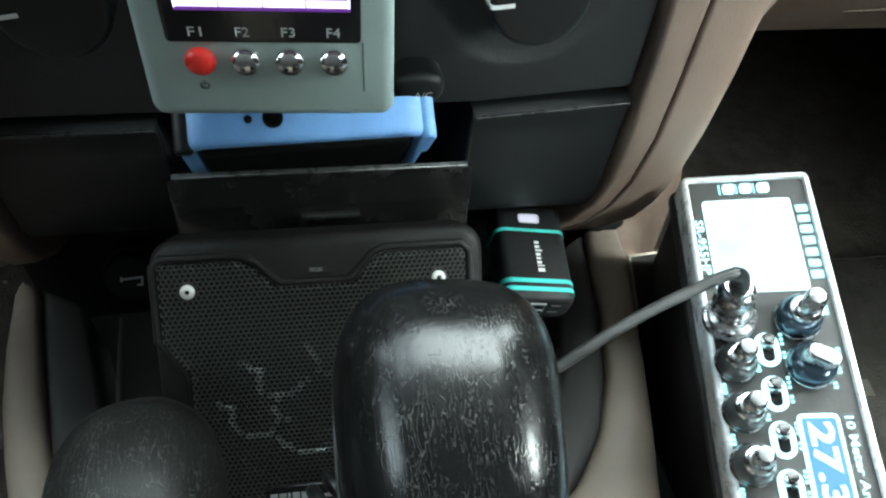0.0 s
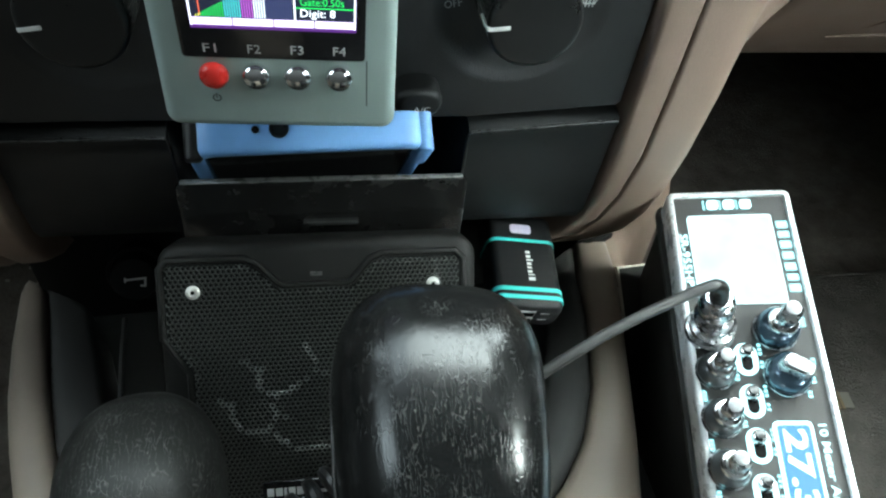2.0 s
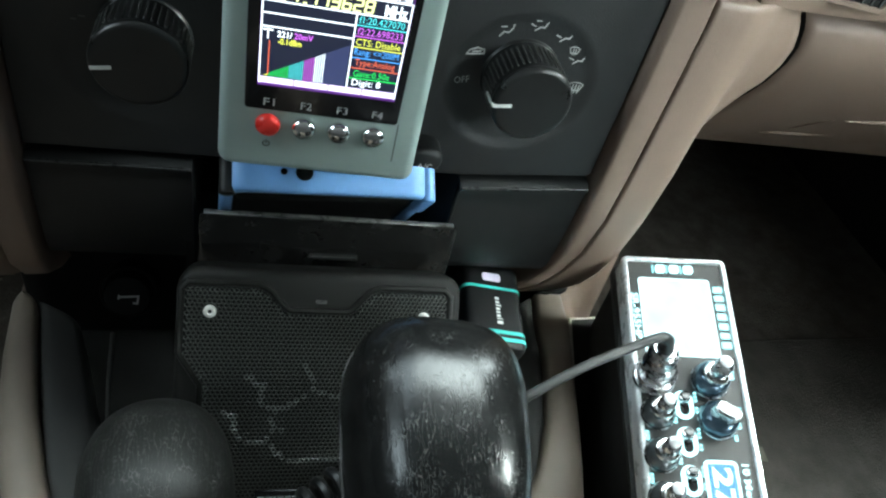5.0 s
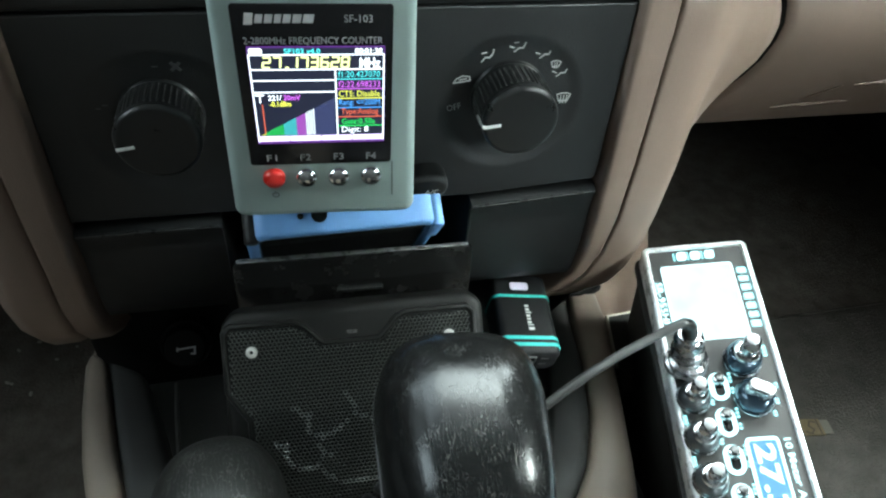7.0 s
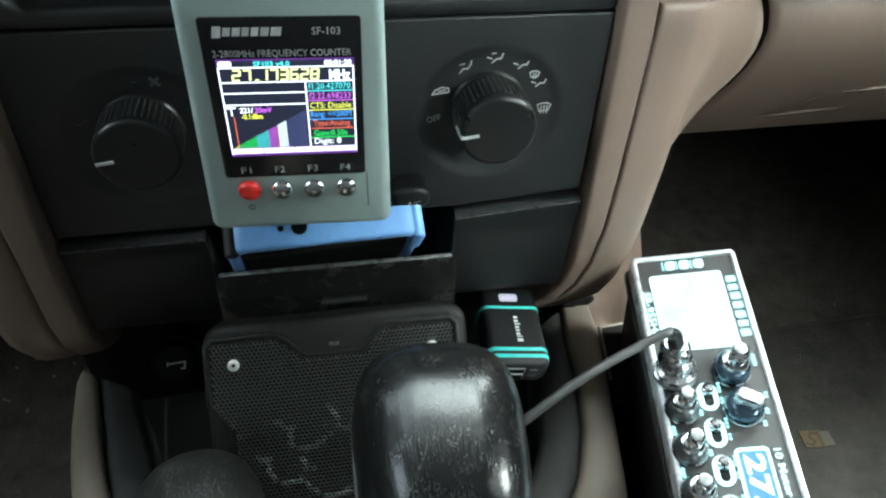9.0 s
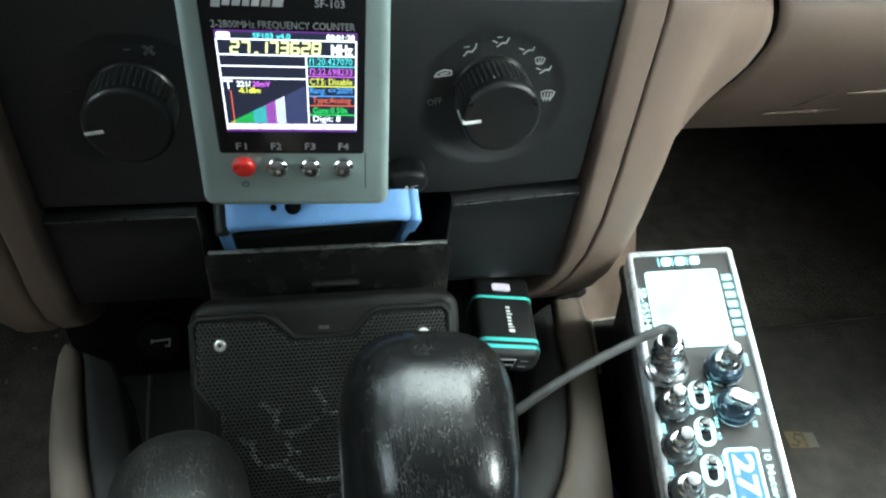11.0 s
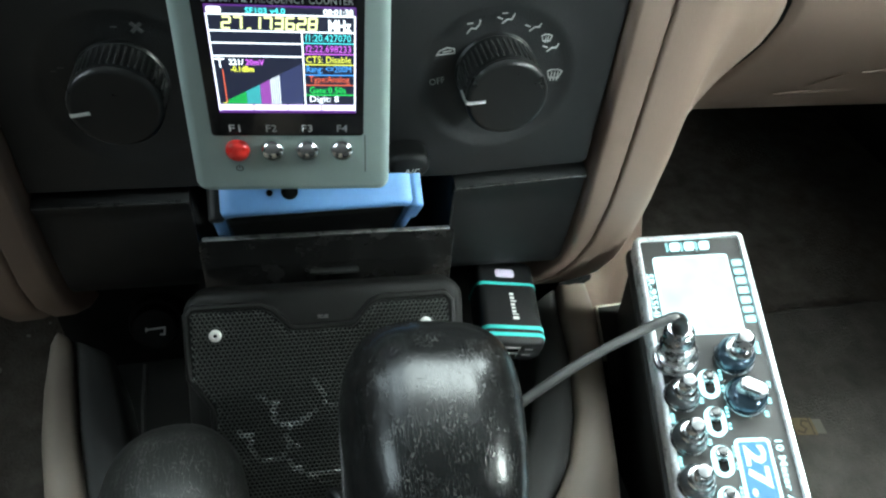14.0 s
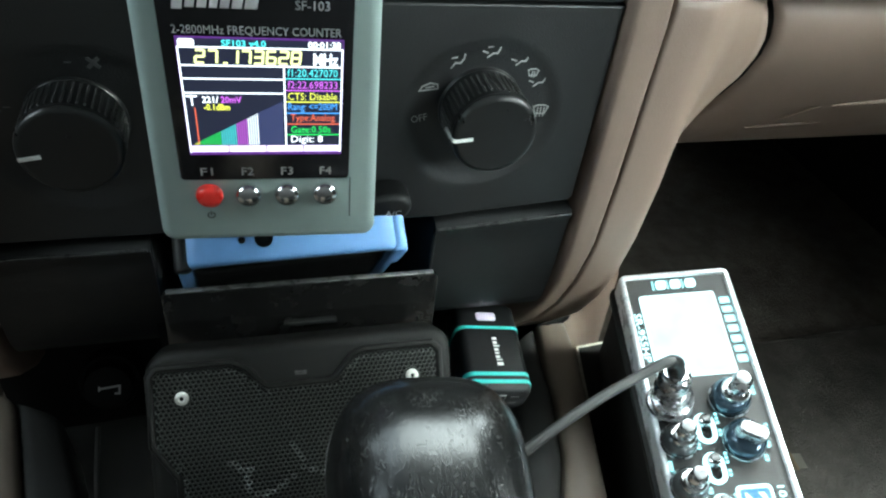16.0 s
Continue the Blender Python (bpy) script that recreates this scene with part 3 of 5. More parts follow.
    wi, hi, ci = 0.218, 0.082, 0.4295
    for dw, y, inner in ((0, 0.02, 0), (0, 0.001, 0), (0.001, 0.0, 0), (0.001, -0.001, 1), (-0.0004, -0.0008, 1), (-0.0014, 0.0000, 1), (-0.0019, 0.0015, 1), (-0.0022, 0.006, 1), (-0.0030, 0.018, 1), (-0.005, 0.05, 1)):
        loop = rrect(wi + 2 * dw + 0.006, hi + 2 * dw + 0.006, 0.008, cx, ci, 5) if inner else rrect(w - 2 * dw, h - 2 * dw, 0.003, cx, cz, 5)
        rows.append([(px, y, pz) for px, pz in loop])
    part("upper_bezel", strip(rows, closed=True), DASH, st, "black bezel of a recessed opening")
    part("recess_back", box(DX0 + 0.01, DX1 - 0.01, 0.05, 0.056, 0.385, 0.475), CAVITY, st)
    bm = box(-0.09, 0.1, 0.03, 0.05, 0.4105, 0.45, 0.002)
    part("recessed_unit", bm, DASH_SMOOTH, st, "dark unit deep in the recess")
    return st


centre_stack()


# ---- taupe trim bands beside the stack ----
BAND = ((0.47, 0.1225, 0.1365, 0.170), (0.43, 0.123, 0.1372, 0.171), (0.392, 0.1240, 0.1388, 0.172), (0.3716, 0.1245, 0.1404, 0.173), (0.3257, 0.1256, 0.1404, 0.1722),
        (0.2958, 0.1262, 0.1402, 0.1720), (0.2645, 0.1265, 0.1392, 0.1696), (0.2400, 0.126, 0.1362, 0.1668), (0.2230, 0.1225, 0.131, 0.1630), (0.2095, 0.115, 0.1235, 0.1575),
        (0.2000, 0.104, 0.113, 0.147), (0.194, 0.09, 0.10, 0.13))
BAND_L = BAND[:7] + ((0.2400, 0.126, 0.139, 0.1705), (0.2200, 0.125, 0.138, 0.1695), (0.2050, 0.1235, 0.136, 0.168), (0.196, 0.1215, 0.134, 0.166), (0.192, 0.118, 0.131, 0.163))


def sweep_back(z, flip):
    """How far the trim's lower end curls forward."""
    if flip:
        return float(np.interp(z, (0.192, 0.196, 0.205, 0.22, 0.24), (0.04, 0.024, 0.012, 0.004, 0.0))) + 0.004
    return float(np.interp(z, (0.194, 0.2, 0.2095, 0.223, 0.24, 0.2645), (0.018, 0.011, 0.006, 0.003, 0.001, 0.0)))


def tuck_to_view(x, y, z):
    """Curls the trim's lower end under, scaled from the camera's place to fit its view."""
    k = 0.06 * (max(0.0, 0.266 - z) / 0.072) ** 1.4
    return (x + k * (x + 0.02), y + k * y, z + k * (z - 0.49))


def inner_profile(xi, xg):
    m1 = (xi + xg) / 2
    return [(xi, 0.276), (xi + 0.0002, 0.2650), (xi + 0.0007, 0.2626), (xi + 0.0016, 0.2614), (xi + 0.0026, 0.2610), (m1, 0.2607), (xg - 0.0018, 0.2605), (xg - 0.0009, 0.2605), (xg - 0.0003, 0.2610), (xg - 0.0001, 0.2655)]


def trim_band(name, flip):
    rows = []
    for z, xi, xg, xo in (BAND_L if flip else BAND):
        prof = inner_profile(xi, xg)
        if flip:
            m2 = (xg + xo) / 2
            prof += [(xg + 0.0004, 0.2665), (xg + 0.0011, 0.2618), (xg + 0.004, 0.2598), (m2, 0.2595), (xo - 0.011, 0.2622), (xo - 0.0056, 0.267), (xo - 0.0022, 0.2735), (xo - 0.001, 0.281), (xo - 0.002, 0.30), (xo - 0.003, 0.34), (xo - 0.005, 0.50)]
        else:
            prof += [(xg, 0.272), (xg + 0.0003, 0.285), (xg + 0.0006, 0.32)]
        rows.append([tuck_to_view(0.0030 - x if flip else x, y + sweep_back(z, flip), z) for x, y in prof])
    return tagged(part(name, strip(rows), BEIGE, angle=50), "taupe moulded trim band beside the centre stack", "dash trim", kind="structure")


trim_band("trim", False)
trim_band("trim", True)


# ---- passenger side of the dashboard ----
def gap_x(z):
    zs = (0.2551, 0.2769, 0.2862, 0.3026, 0.3220, 0.3393, 0.3540, 0.3670, 0.5000)
    xs = (0.2206, 0.2246, 0.2265, 0.2267, 0.2260, 0.2244, 0.2220, 0.2176, 0.2140)
    return float(np.mean([np.interp(z + d, zs, xs) for d in (-0.005, -0.0025, 0.0, 0.0025, 0.005)]))


GLOVE = ((0.36, 0.3705), (0.309, 0.3702), (0.304, 0.369), (0.3008, 0.3668), (0.2988, 0.3636), (0.2976, 0.3595), (0.2972, 0.35), (0.3001, 0.3393), (0.3072, 0.3248), (0.3171, 0.31), (0.3295, 0.2944), (0.3425, 0.2797), (0.3577, 0.2638), (0.3718, 0.2496), (0.3785, 0.2421), (0.386, 0.2375), (0.4047, 0.2359), (0.46, 0.2362))


def glove_y(z):
    pts = sorted((pz, py) for py, pz in GLOVE[3:])
    return float(np.interp(z, [p[0] for p in pts], [p[1] for p in pts]))


def passenger_dash():
    da = thing("passenger_dashboard", pose(0, 0, 0), "taupe passenger dashboard with a glovebox lid and gusset panel", "dashboard")
    # lower dash piece beside the trim, flaring into a gusset above
    zz = [b[0] for b in BAND][::-1]
    def band(z, k):
        return float(np.interp(z, zz, [b[k] for b in BAND][::-1]))
    rows = []
    for z in list(np.linspace(0.3685, 0.2825, 36)) + [0.2795, 0.2645, 0.255, 0.247, 0.24, 0.231, 0.223, 0.216, 0.2095, 0.204, 0.2, 0.197, 0.194]:
        xg, xo, dy = band(z, 2), band(z, 3), sweep_back(z, False)
        m2 = (xg + xo) / 2
        left = [(xg + 0.0003, 0.285), (xg + 0.0003, 0.2655), (xg + 0.0005, 0.2604), (xg + 0.0010, 0.2597), (xg + 0.0020, 0.2595), (xg + 0.009, 0.2594)]
        fold = [(m2, 0.2595), (xo - 0.0125, 0.2601), (xo - 0.0080, 0.2613), (xo - 0.0057, 0.2645), (xo - 0.0042, 0.2730)]
        if z >= 0.282499:
            xe, ye = gap_x(z), glove_y(z) + 0.0005
            k = min(1.0, (z - 0.2825) / 0.095)
            k = (k * k * (3 - 2 * k)) ** 1.4
            fx, fy = fold[-1]
            fold += [(fx + (xe - fx) * q, fy + (ye - fy) * q) for q in (0.2, 0.4, 0.6, 0.8, 1.0)]
            n = len(fold) - 1
            right = []
            for i, (x, y) in enumerate(fold):
                q = (i / n) ** 1.15
                right.append((x + (m2 + (xe - m2) * q - x) * k, y + (0.2595 + (ye - 0.2595) * q ** 1.2 - y) * k))
            right += [(xe + 0.0006, ye + 0.002), (xe + 0.0008, ye + 0.02)]
            lift = max(0.0, (z - 0.345) / 0.0235) * 0.0105
            rows.append([(x, y, z + lift * max(0.0, (xe - x) / (xe - xg))) for x, y in left + right])
        else:
            right = fold + [(xo - 0.002, 0.30), (xo - 0.0025, 0.31), (xo - 0.003, 0.32), (xo - 0.0032, 0.33), (xo - 0.0034, 0.34), (xo - 0.004, 0.38), (xo - 0.005, 0.5)]
            rows.append([tuck_to_view(x, y + dy, z) for x, y in left + right])
    top = rows[0]
    xa, xb = top[0][0], top[-1][0]
    def rise(x):
        u = (xb - x) / (xb - xa)
        return 0.0005 + 0.0035 * u + 0.014 * u * (1 - u)
    rows = [[(x, y + dy, z + rise(x) * s + dz) for x, y, z in top] for dy, s, dz in ((0.06, 1, 0.0012), (0.004, 1, 0.0012), (0.0016, 1, 0.0009), (0.0006, 1, 0.0), (0.0003, 0.5, 0.0))] + rows
    part("gusset", strip(rows), BEIGE, da, angle=60)
    rows = []
    for y, z in GLOVE:
        x0 = gap_x(z) + 0.0034
        low = min(1.0, max(0.0, (0.33 - z) / 0.06))
        rows.append([(x, py, pz - low * (0.002 + 0.02 * min(0.25, max(0.0, x - 0.2)))) for x, py, pz in [(x0, y + 0.03, z), (x0 + 0.0003, y + 0.010, z), (x0 + 0.0012, y + 0.0050, z), (x0 + 0.0032, y + 0.0018, z)] + [(x, y + 0.05 * max(0, x - 0.45) ** 2, z) for x in np.linspace(x0 + 0.0075, 0.63, 14)]])
    lid = part("glovebox_lid", strip(rows), BEIGE, da, "rounded taupe glovebox lid", angle=50)
    # Black strip over the lid's side wall paints the gap's shade.
    rows = []
    for y, z in GLOVE[2:]:
        x0 = gap_x(z) + 0.0034
        low = min(1.0, max(0.0, (0.33 - z) / 0.06)) * 0.002
        rows.append([(x0 - 0.0010, y + 0.03, z - low), (x0 - 0.0006, y + 0.010, z - low), (x0 + 0.0003, y + 0.0052, z - low), (x0 + 0.0015, y + 0.0030, z - low)])
    part("gap_shade", strip(rows), CAVITY, lid, "black strip that paints the shade in the gap", angle=50)
    for cx, z, half in ((0.3211, 0.268, 0.036), (0.3558, 0.2966, 0.040)):
        path = [Vector((cx + half * q, glove_y(z + 0.0045) + 0.0005, z + 0.0012 * q)) for q in np.linspace(-1, 1, 21)]
        part("latch_lip", tube(path, [0.0003 + 0.0011 * math.cos(q * math.pi / 2) for q in np.linspace(-1, 1, 21)], 12), BEIGE, lid, "moulded finger lip")
    path = [Vector((x, glove_y(z + 0.004) + 0.0002, z)) for x, z in ((0.2982, 0.2756), (0.3005, 0.2813), (0.304, 0.2887), (0.3099, 0.2942))]
    part("latch_crease", tube(path, [0.0002, 0.0005, 0.0005, 0.0002], 8), BEIGE, lid, "moulded crease of the finger pull")
    def lean(x, y, z):
        f = max(0.0, min(1.3, (0.215 - x) / 0.055))
        return (x, y - 0.0300 * min(f, 1.0), z - 0.0017 + 0.0126 * f)
    for x0, x1, k0, k1 in ((0.1440, 0.1562, 0.0, 0.75), (0.1580, 0.2610, 0.75, 0.65), (0.2630, 0.63, 0.65, 0.0)):
        rows = []
        for y, z in ((0.33, 0.3712), (0.297, 0.3713), (0.2932, 0.3725), (0.2918, 0.376), (0.2925, 0.392), (0.297, 0.43), (0.305, 0.468), (0.33, 0.475)):
            a0, a1 = x0 + k0 * (z - 0.3712), x1 + k1 * (z - 0.3712)
            r0 = 0.004 * max(0.0, 1 - (z - 0.3712) / 0.005) if k0 else 0.0
            row = [(a0 + r0, y + 0.02, z), (a0 + r0 + 0.0005, y + 0.001, z)] + [(x, y, z) for x in np.linspace(a0 + r0 + 0.002, a1 - 0.002, 8)] + [(a1 - 0.0005, y + 0.001, z), (a1, y + 0.02, z)]
            rows.append([lean(*p) for p in row])
        p = part("upper_panel", strip(rows), BEIGE, da, angle=50)
        if x0 == 0.1580:
            m = axes((0.2245, 0.2902, 0.3775), (1, 0.22, -0.11), (0.05, -1, 0.1))
            part("vent_frame", strip([[(x, y, z) for x, y in rrect(0.060 - 2 * d, 0.030 - 2 * d, 0.003, 0, 0.0150, 4)] for d, z in ((0.0, -0.004), (0.0, 0.0006), (0.0006, 0.0012), (0.0026, 0.0012), (0.0032, 0.0), (0.0036, -0.006))], closed=True), BEIGE, p, "raised vent surround", m=m)
            part("vent_opening", box(-0.0275, 0.0275, 0.0028, 0.029, -0.004, 0.0002), CAVITY, p, "dark vent opening", m=m)
            for i in range(9):
                part("vent_slat", box(-0.0245 + 0.0060 * i, -0.0232 + 0.0060 * i, 0.003, 0.029, 0.0, 0.0010), BEZEL, p, m=m)
    rows = [[(x, y, z) for x in (0.168, 0.4, 0.63)] for y, z in ((0.44, 0.2359), (0.5, 0.18), (0.74, 0.12))]
    bm = strip(rows)
    thicken(bm, 0.006, (0, 0, 1))
    part("kick_panel", bm, DARKCLOTH, da, "black panel under the dash")
    # driver's side, in shade
    rows = [[(x, y, z) for x in (-0.55, -0.4, -0.165)] for y, z in ((0.34, 0.475), (0.30, 0.46), (0.295, 0.40), (0.30, 0.33), (0.33, 0.28), (0.45, 0.26))]
    bm = strip(rows)
    thicken(bm, 0.006, (0, 1, 0))
    tagged(part("driver_dashboard", bm, BEIGE), "taupe knee panel on the driver's side, in shade", "dashboard")
    return da


passenger_dash()


# ---- centre console ----
RAIL_R = ((0.305, 0.1490, 0.1700), (0.2822, 0.1440, 0.1678), (0.2545, 0.1405, 0.1610), (0.2127, 0.1290, 0.1500), (0.1825, 0.1145, 0.1422), (0.1600, 0.0950, 0.1350), (0.148, 0.075, 0.1315))
RAIL_L = ((0.306, -0.1450, -0.1475), (0.3045, -0.1415, -0.1500), (0.301, -0.1392, -0.1512), (0.2685, -0.1336, -0.1497), (0.238, -0.1282, -0.1460), (0.2105, -0.1218, -0.1402), (0.1928, -0.1170, -0.1355), (0.170, -0.107, -0.1312), (0.150, -0.084, -0.1285))


def interp(rail, y, k):
    ys = [r[0] for r in rail][::-1]
    return float(np.interp(y, ys, [r[k] for r in rail][::-1]))


def console():
    co = thing("centre_console", pose(0, 0, 0), "taupe centre console with a charcoal shifter bezel and sunken tray", "console")
    hz = 0.160
    hole, outer = [], []
    ys = [0.306, 0.305, 0.3035, 0.301] + list(np.linspace(0.297, 0.150, 22))
    for y in ys:
        hole.append((interp(RAIL_R, y, 1), y))
        outer.append((interp(RAIL_R, y, 2), y))
    for s in np.linspace(0.1, 0.9, 9):
        x = 0.078 - 0.163 * s
        hole.append((x, 0.150 - 0.014 * math.sin(math.pi * s) ** 0.5))
        outer.append((0.129 - 0.2565 * s, -0.35))
    for y in ys[::-1]:
        hole.append((interp(RAIL_L, y, 1), y))
        outer.append((interp(RAIL_L, y, 2), y))
    rows = []
    def mix(s, z):
        return [(h[0] + (o[0] - h[0]) * s, h[1] + (o[1] - h[1]) * s, z) for h, o in zip(hole, outer)]
    rows.append(mix(0.0, hz - 0.030))
    rows.append(mix(0.0, hz - 0.004))
    rows.append(mix(0.05, hz - 0.0015))
    rows.append(mix(0.15, hz))
    rows.append(mix(0.5, hz + 0.0012))
    rows.append(mix(0.78, hz - 0.0002))
    rows.append(mix(0.93, hz - 0.003))
    rows.append(mix(1.0, hz - 0.008))
    rows.append(mix(1.02, hz - 0.06))
    rows.append(mix(1.04, 0.04))
    part("console_shell", strip(rows), BEIGE_CONSOLE, co, "taupe moulded console shell", angle=50)
    # charcoal bezel inside the shell
    def inset(d, z):
        cx, cy = 0.01, 0.225
        out = []
        for x, y in hole:
            v = Vector((x - cx, y - cy))
            q = v * (1 - d / max(v.length, 0.02))
            out.append((cx + q.x, cy + q.y, z))
        return out
    rows = [inset(0.0008, hz - 0.03), inset(0.0008, hz - 0.006), inset(0.003, hz - 0.0042), inset(0.008, hz - 0.0038), inset(0.020, hz - 0.0055), inset(0.0235, hz - 0.008), inset(0.0245, hz - 0.012), inset(0.026, hz - 0.05)]
    part("bezel", strip(rows), BEZEL, co, "charcoal plastic bezel", angle=50)
    bm = box(-0.145, 0.16, 0.08, 0.40, 0.105, 0.112)
    part("tray", bm, CAVITY, co, "black sunken tray")
    path = smooth_path([(-0.1010, 0.285, 0.150), (-0.0995, 0.255, 0.151), (-0.0965, 0.225, 0.152), (-0.092, 0.195, 0.152)], 8)
    part("tray_lip", tube(path, 0.0012, 8), BEZEL, co, "thin raised tray lip")
    path = smooth_path([(0.112, 0.235, 0.150), (0.108, 0.205, 0.151), (0.101, 0.178, 0.152)], 8)
    part("tray_lip", tube(path, 0.0011, 8), BEZEL, co)
    # front wall under the stack
    bm = box(-0.15, 0.165, 0.318, 0.33, 0.10, 0.225, 0.003)
    part("front_wall", bm, CAVITY, co, "black wall under the stack")
    # taupe skirt to the right, with a slit whose shade is a solid black piece
    # Skirt takes the darker trim taupe to put its shade into the colour.
    rows = []
    for y, z0, dx in ((0.278, 0.1495, 0.0), (0.294, 0.1520, 0.0), (0.304, 0.1560, 0.0), (0.3065, 0.1585, 0.001), (0.3120, 0.1602, 0.003), (0.3165, 0.1650, 0.005), (0.3200, 0.1740, 0.008), (0.3235, 0.190, 0.011), (0.330, 0.215, 0.015)):
        rows.append([(0.1518, y, z0 + 0.001), (0.159, y, z0 + 0.001), (0.168 + dx, y, z0 - 0.0005), (0.178 + dx * 1.2, y, z0 - 0.005), (0.186 + dx * 1.5, y, z0 - 0.018), (0.192 + dx * 1.6, y, z0 - 0.045), (0.198 + dx * 1.6, y, 0.045)])
    part("skirt", strip(rows), BEIGE, co, angle=70)
    bm = prism([(0.1500, 0.3050), (0.1560, 0.3030), (0.165, 0.3040), (0.1735, 0.3090), (0.1700, 0.3118), (0.160, 0.3120), (0.152, 0.3100)], 0.1560, 0.1616, 0.0006, 1)
    part("slit", bm, CAVITY, co, "slot in the skirt, its shade drawn as a black piece")
    part("slit_lip", box(0.1505, 0.1735, 0.3118, 0.3150, 0.1590, 0.1632, 0.0012, 2), BEIGE_CONSOLE, co, "thin lip over the slot")
    rows = []
    for y in (0.318, 0.33, 0.42):
        rows.append([(-0.1516, y, 0.138), (-0.158, y, 0.125), (-0.166, y, 0.10), (-0.175, y, 0.045)])
    part("skirt", strip(rows), BEIGE, co, angle=60)
    return co


console()


# ---- shifter and transfer lever ----
def shifter():
    sh = thing("gear_shifter", pose(0.0243, 0.1382, 0.2675), "glossy black wrinkled gear shifter knob on its lever", "gear shifter")
    bm = blob((0, 0, 0), (0.0303, 0.0450, 0.0332), 3.1, 2.7, 96, 72, taper=0.12)
    part("knob", bm, KNOB, sh, "glossy black wrinkled knob", m=pose(0, 0, 0, 12, 5, -4), angle=180)
    ring = [Vector((0.0304 * math.copysign(abs(math.cos(a)) ** (2 / 3.1), math.cos(a)) * (1 + 0.12 * math.sin(a)), 0.0452 * math.copysign(abs(math.sin(a)) ** (2 / 3.1), math.sin(a)), -0.0065)) for a in [2 * math.pi * i / 96 for i in range(97)]]
    part("parting_seam", tube(ring, 0.0006, 6), DASH_SMOOTH, sh, "moulded seam round the knob", m=pose(0, 0, 0, 12, 5, -4))
    def top(x, y):
        w = 0.0301 * (1 + 0.12 * y / 0.0448)
        return 0.0332 * (1 - (abs(x / w) ** 3.1 + abs(y / 0.0448) ** 3.1) ** (2.7 / 3.1)) ** (1 / 2.7)
    for line in (((-0.0125, 0.0075), (-0.0098, 0.0040), (-0.0062, 0.0002), (-0.0020, -0.0030)), ((-0.0020, -0.0030), (-0.0014, -0.0070), (-0.0022, -0.0125), (-0.0018, -0.0180)), ((-0.0014, -0.0100), (0.0006, -0.0140), (0.0020, -0.0190)), ((-0.0020, -0.0030), (0.0006, 0.0006), (0.0014, 0.0040)), ((-0.0055, -0.0105), (-0.0072, -0.0150), (-0.0078, -0.0205))):
        path = [Vector((x, y, top(x, y) - 0.00012)) for x, y, _ in [(p.x, p.y, 0) for p in smooth_path([(a, b, 0) for a, b in line], 7)]]
        part("crease", tube(path, 0.00011, 5), KNOB_WORN, sh, "worn pale crease", m=pose(0, 0, 0, 12, 5, -4))
    path = smooth_path([(0, 0.0, -0.025), (0, -0.004, -0.07), (0, -0.01, -0.118), (0, -0.012, -0.155)], 6)
    part("lever", tube(path, [0.014 + 0.004 * (i / len(path)) for i in range(len(path))], 20), DASH_SMOOTH, sh, "black lever shaft")
    tl = thing("transfer_lever", pose(-0.0655, 0.1500, 0.2315), "dull black wrinkled transfer lever knob", "lever")
    part("knob", blob((0, 0, 0), (0.0258, 0.0345, 0.0262), 2.35, 2.2, 56, 32), KNOB_DULL, tl, "dull black wrinkled knob", m=pose(0, 0, 0, -12, 0, 4), angle=180)
    path = smooth_path([(0, -0.002, -0.02), (0, -0.008, -0.06), (0, -0.012, -0.115)], 6)
    part("lever", tube(path, 0.009, 16), DASH_SMOOTH, tl, "black lever shaft")


shifter()


# ---- frequency counter ----
CNT = axes((-0.0145, 0.2209, 0.3614), (1, -0.1, 0), (-0.0904, -0.9955, -0.0301))


SEGMENTS = {"0": "abcdef", "1": "bc", "2": "abged", "3": "abgcd", "4": "fgbc", "5": "afgcd", "6": "afgedc", "7": "abc", "8": "abcdefg", "9": "abcdfg"}


def digits(body_text, x, yc, w, h, pitch, z, mat, parent):
    """A row of slanted seven-segment figures."""
    bm = bmesh.new()
    d = w * 0.14
    ends = {"a": (0, 2, 1, 2), "b": (1, 2, 1, 1), "c": (1, 1, 1, 0), "d": (0, 0, 1, 0), "e": (0, 1, 0, 0), "f": (0, 2, 0, 1), "g": (0, 1, 1, 1)}
    for ch in body_text:
        if ch == ".":
            stroke([(x + pitch * 0.2, yc - h / 2), (x + pitch * 0.38, yc - h / 2)], w * 0.26, z, z + 0.0001, bm)
            x += pitch * 0.62
            continue
        for seg in SEGMENTS[ch]:
            i0, j0, i1, j1 = ends[seg]
            p, q = Vector((i0 * w, (j0 - 1) * h / 2)), Vector((i1 * w, (j1 - 1) * h / 2))
            v = (q - p).normalized() * d
            p, q = p + v, q - v
            stroke([(x + p.x + p.y * 0.1, yc + p.y), (x + q.x + q.y * 0.1, yc + q.y)], w * 0.30, z, z + 0.0001, bm)
        x += pitch
    return part("lettering", bm, mat, parent)


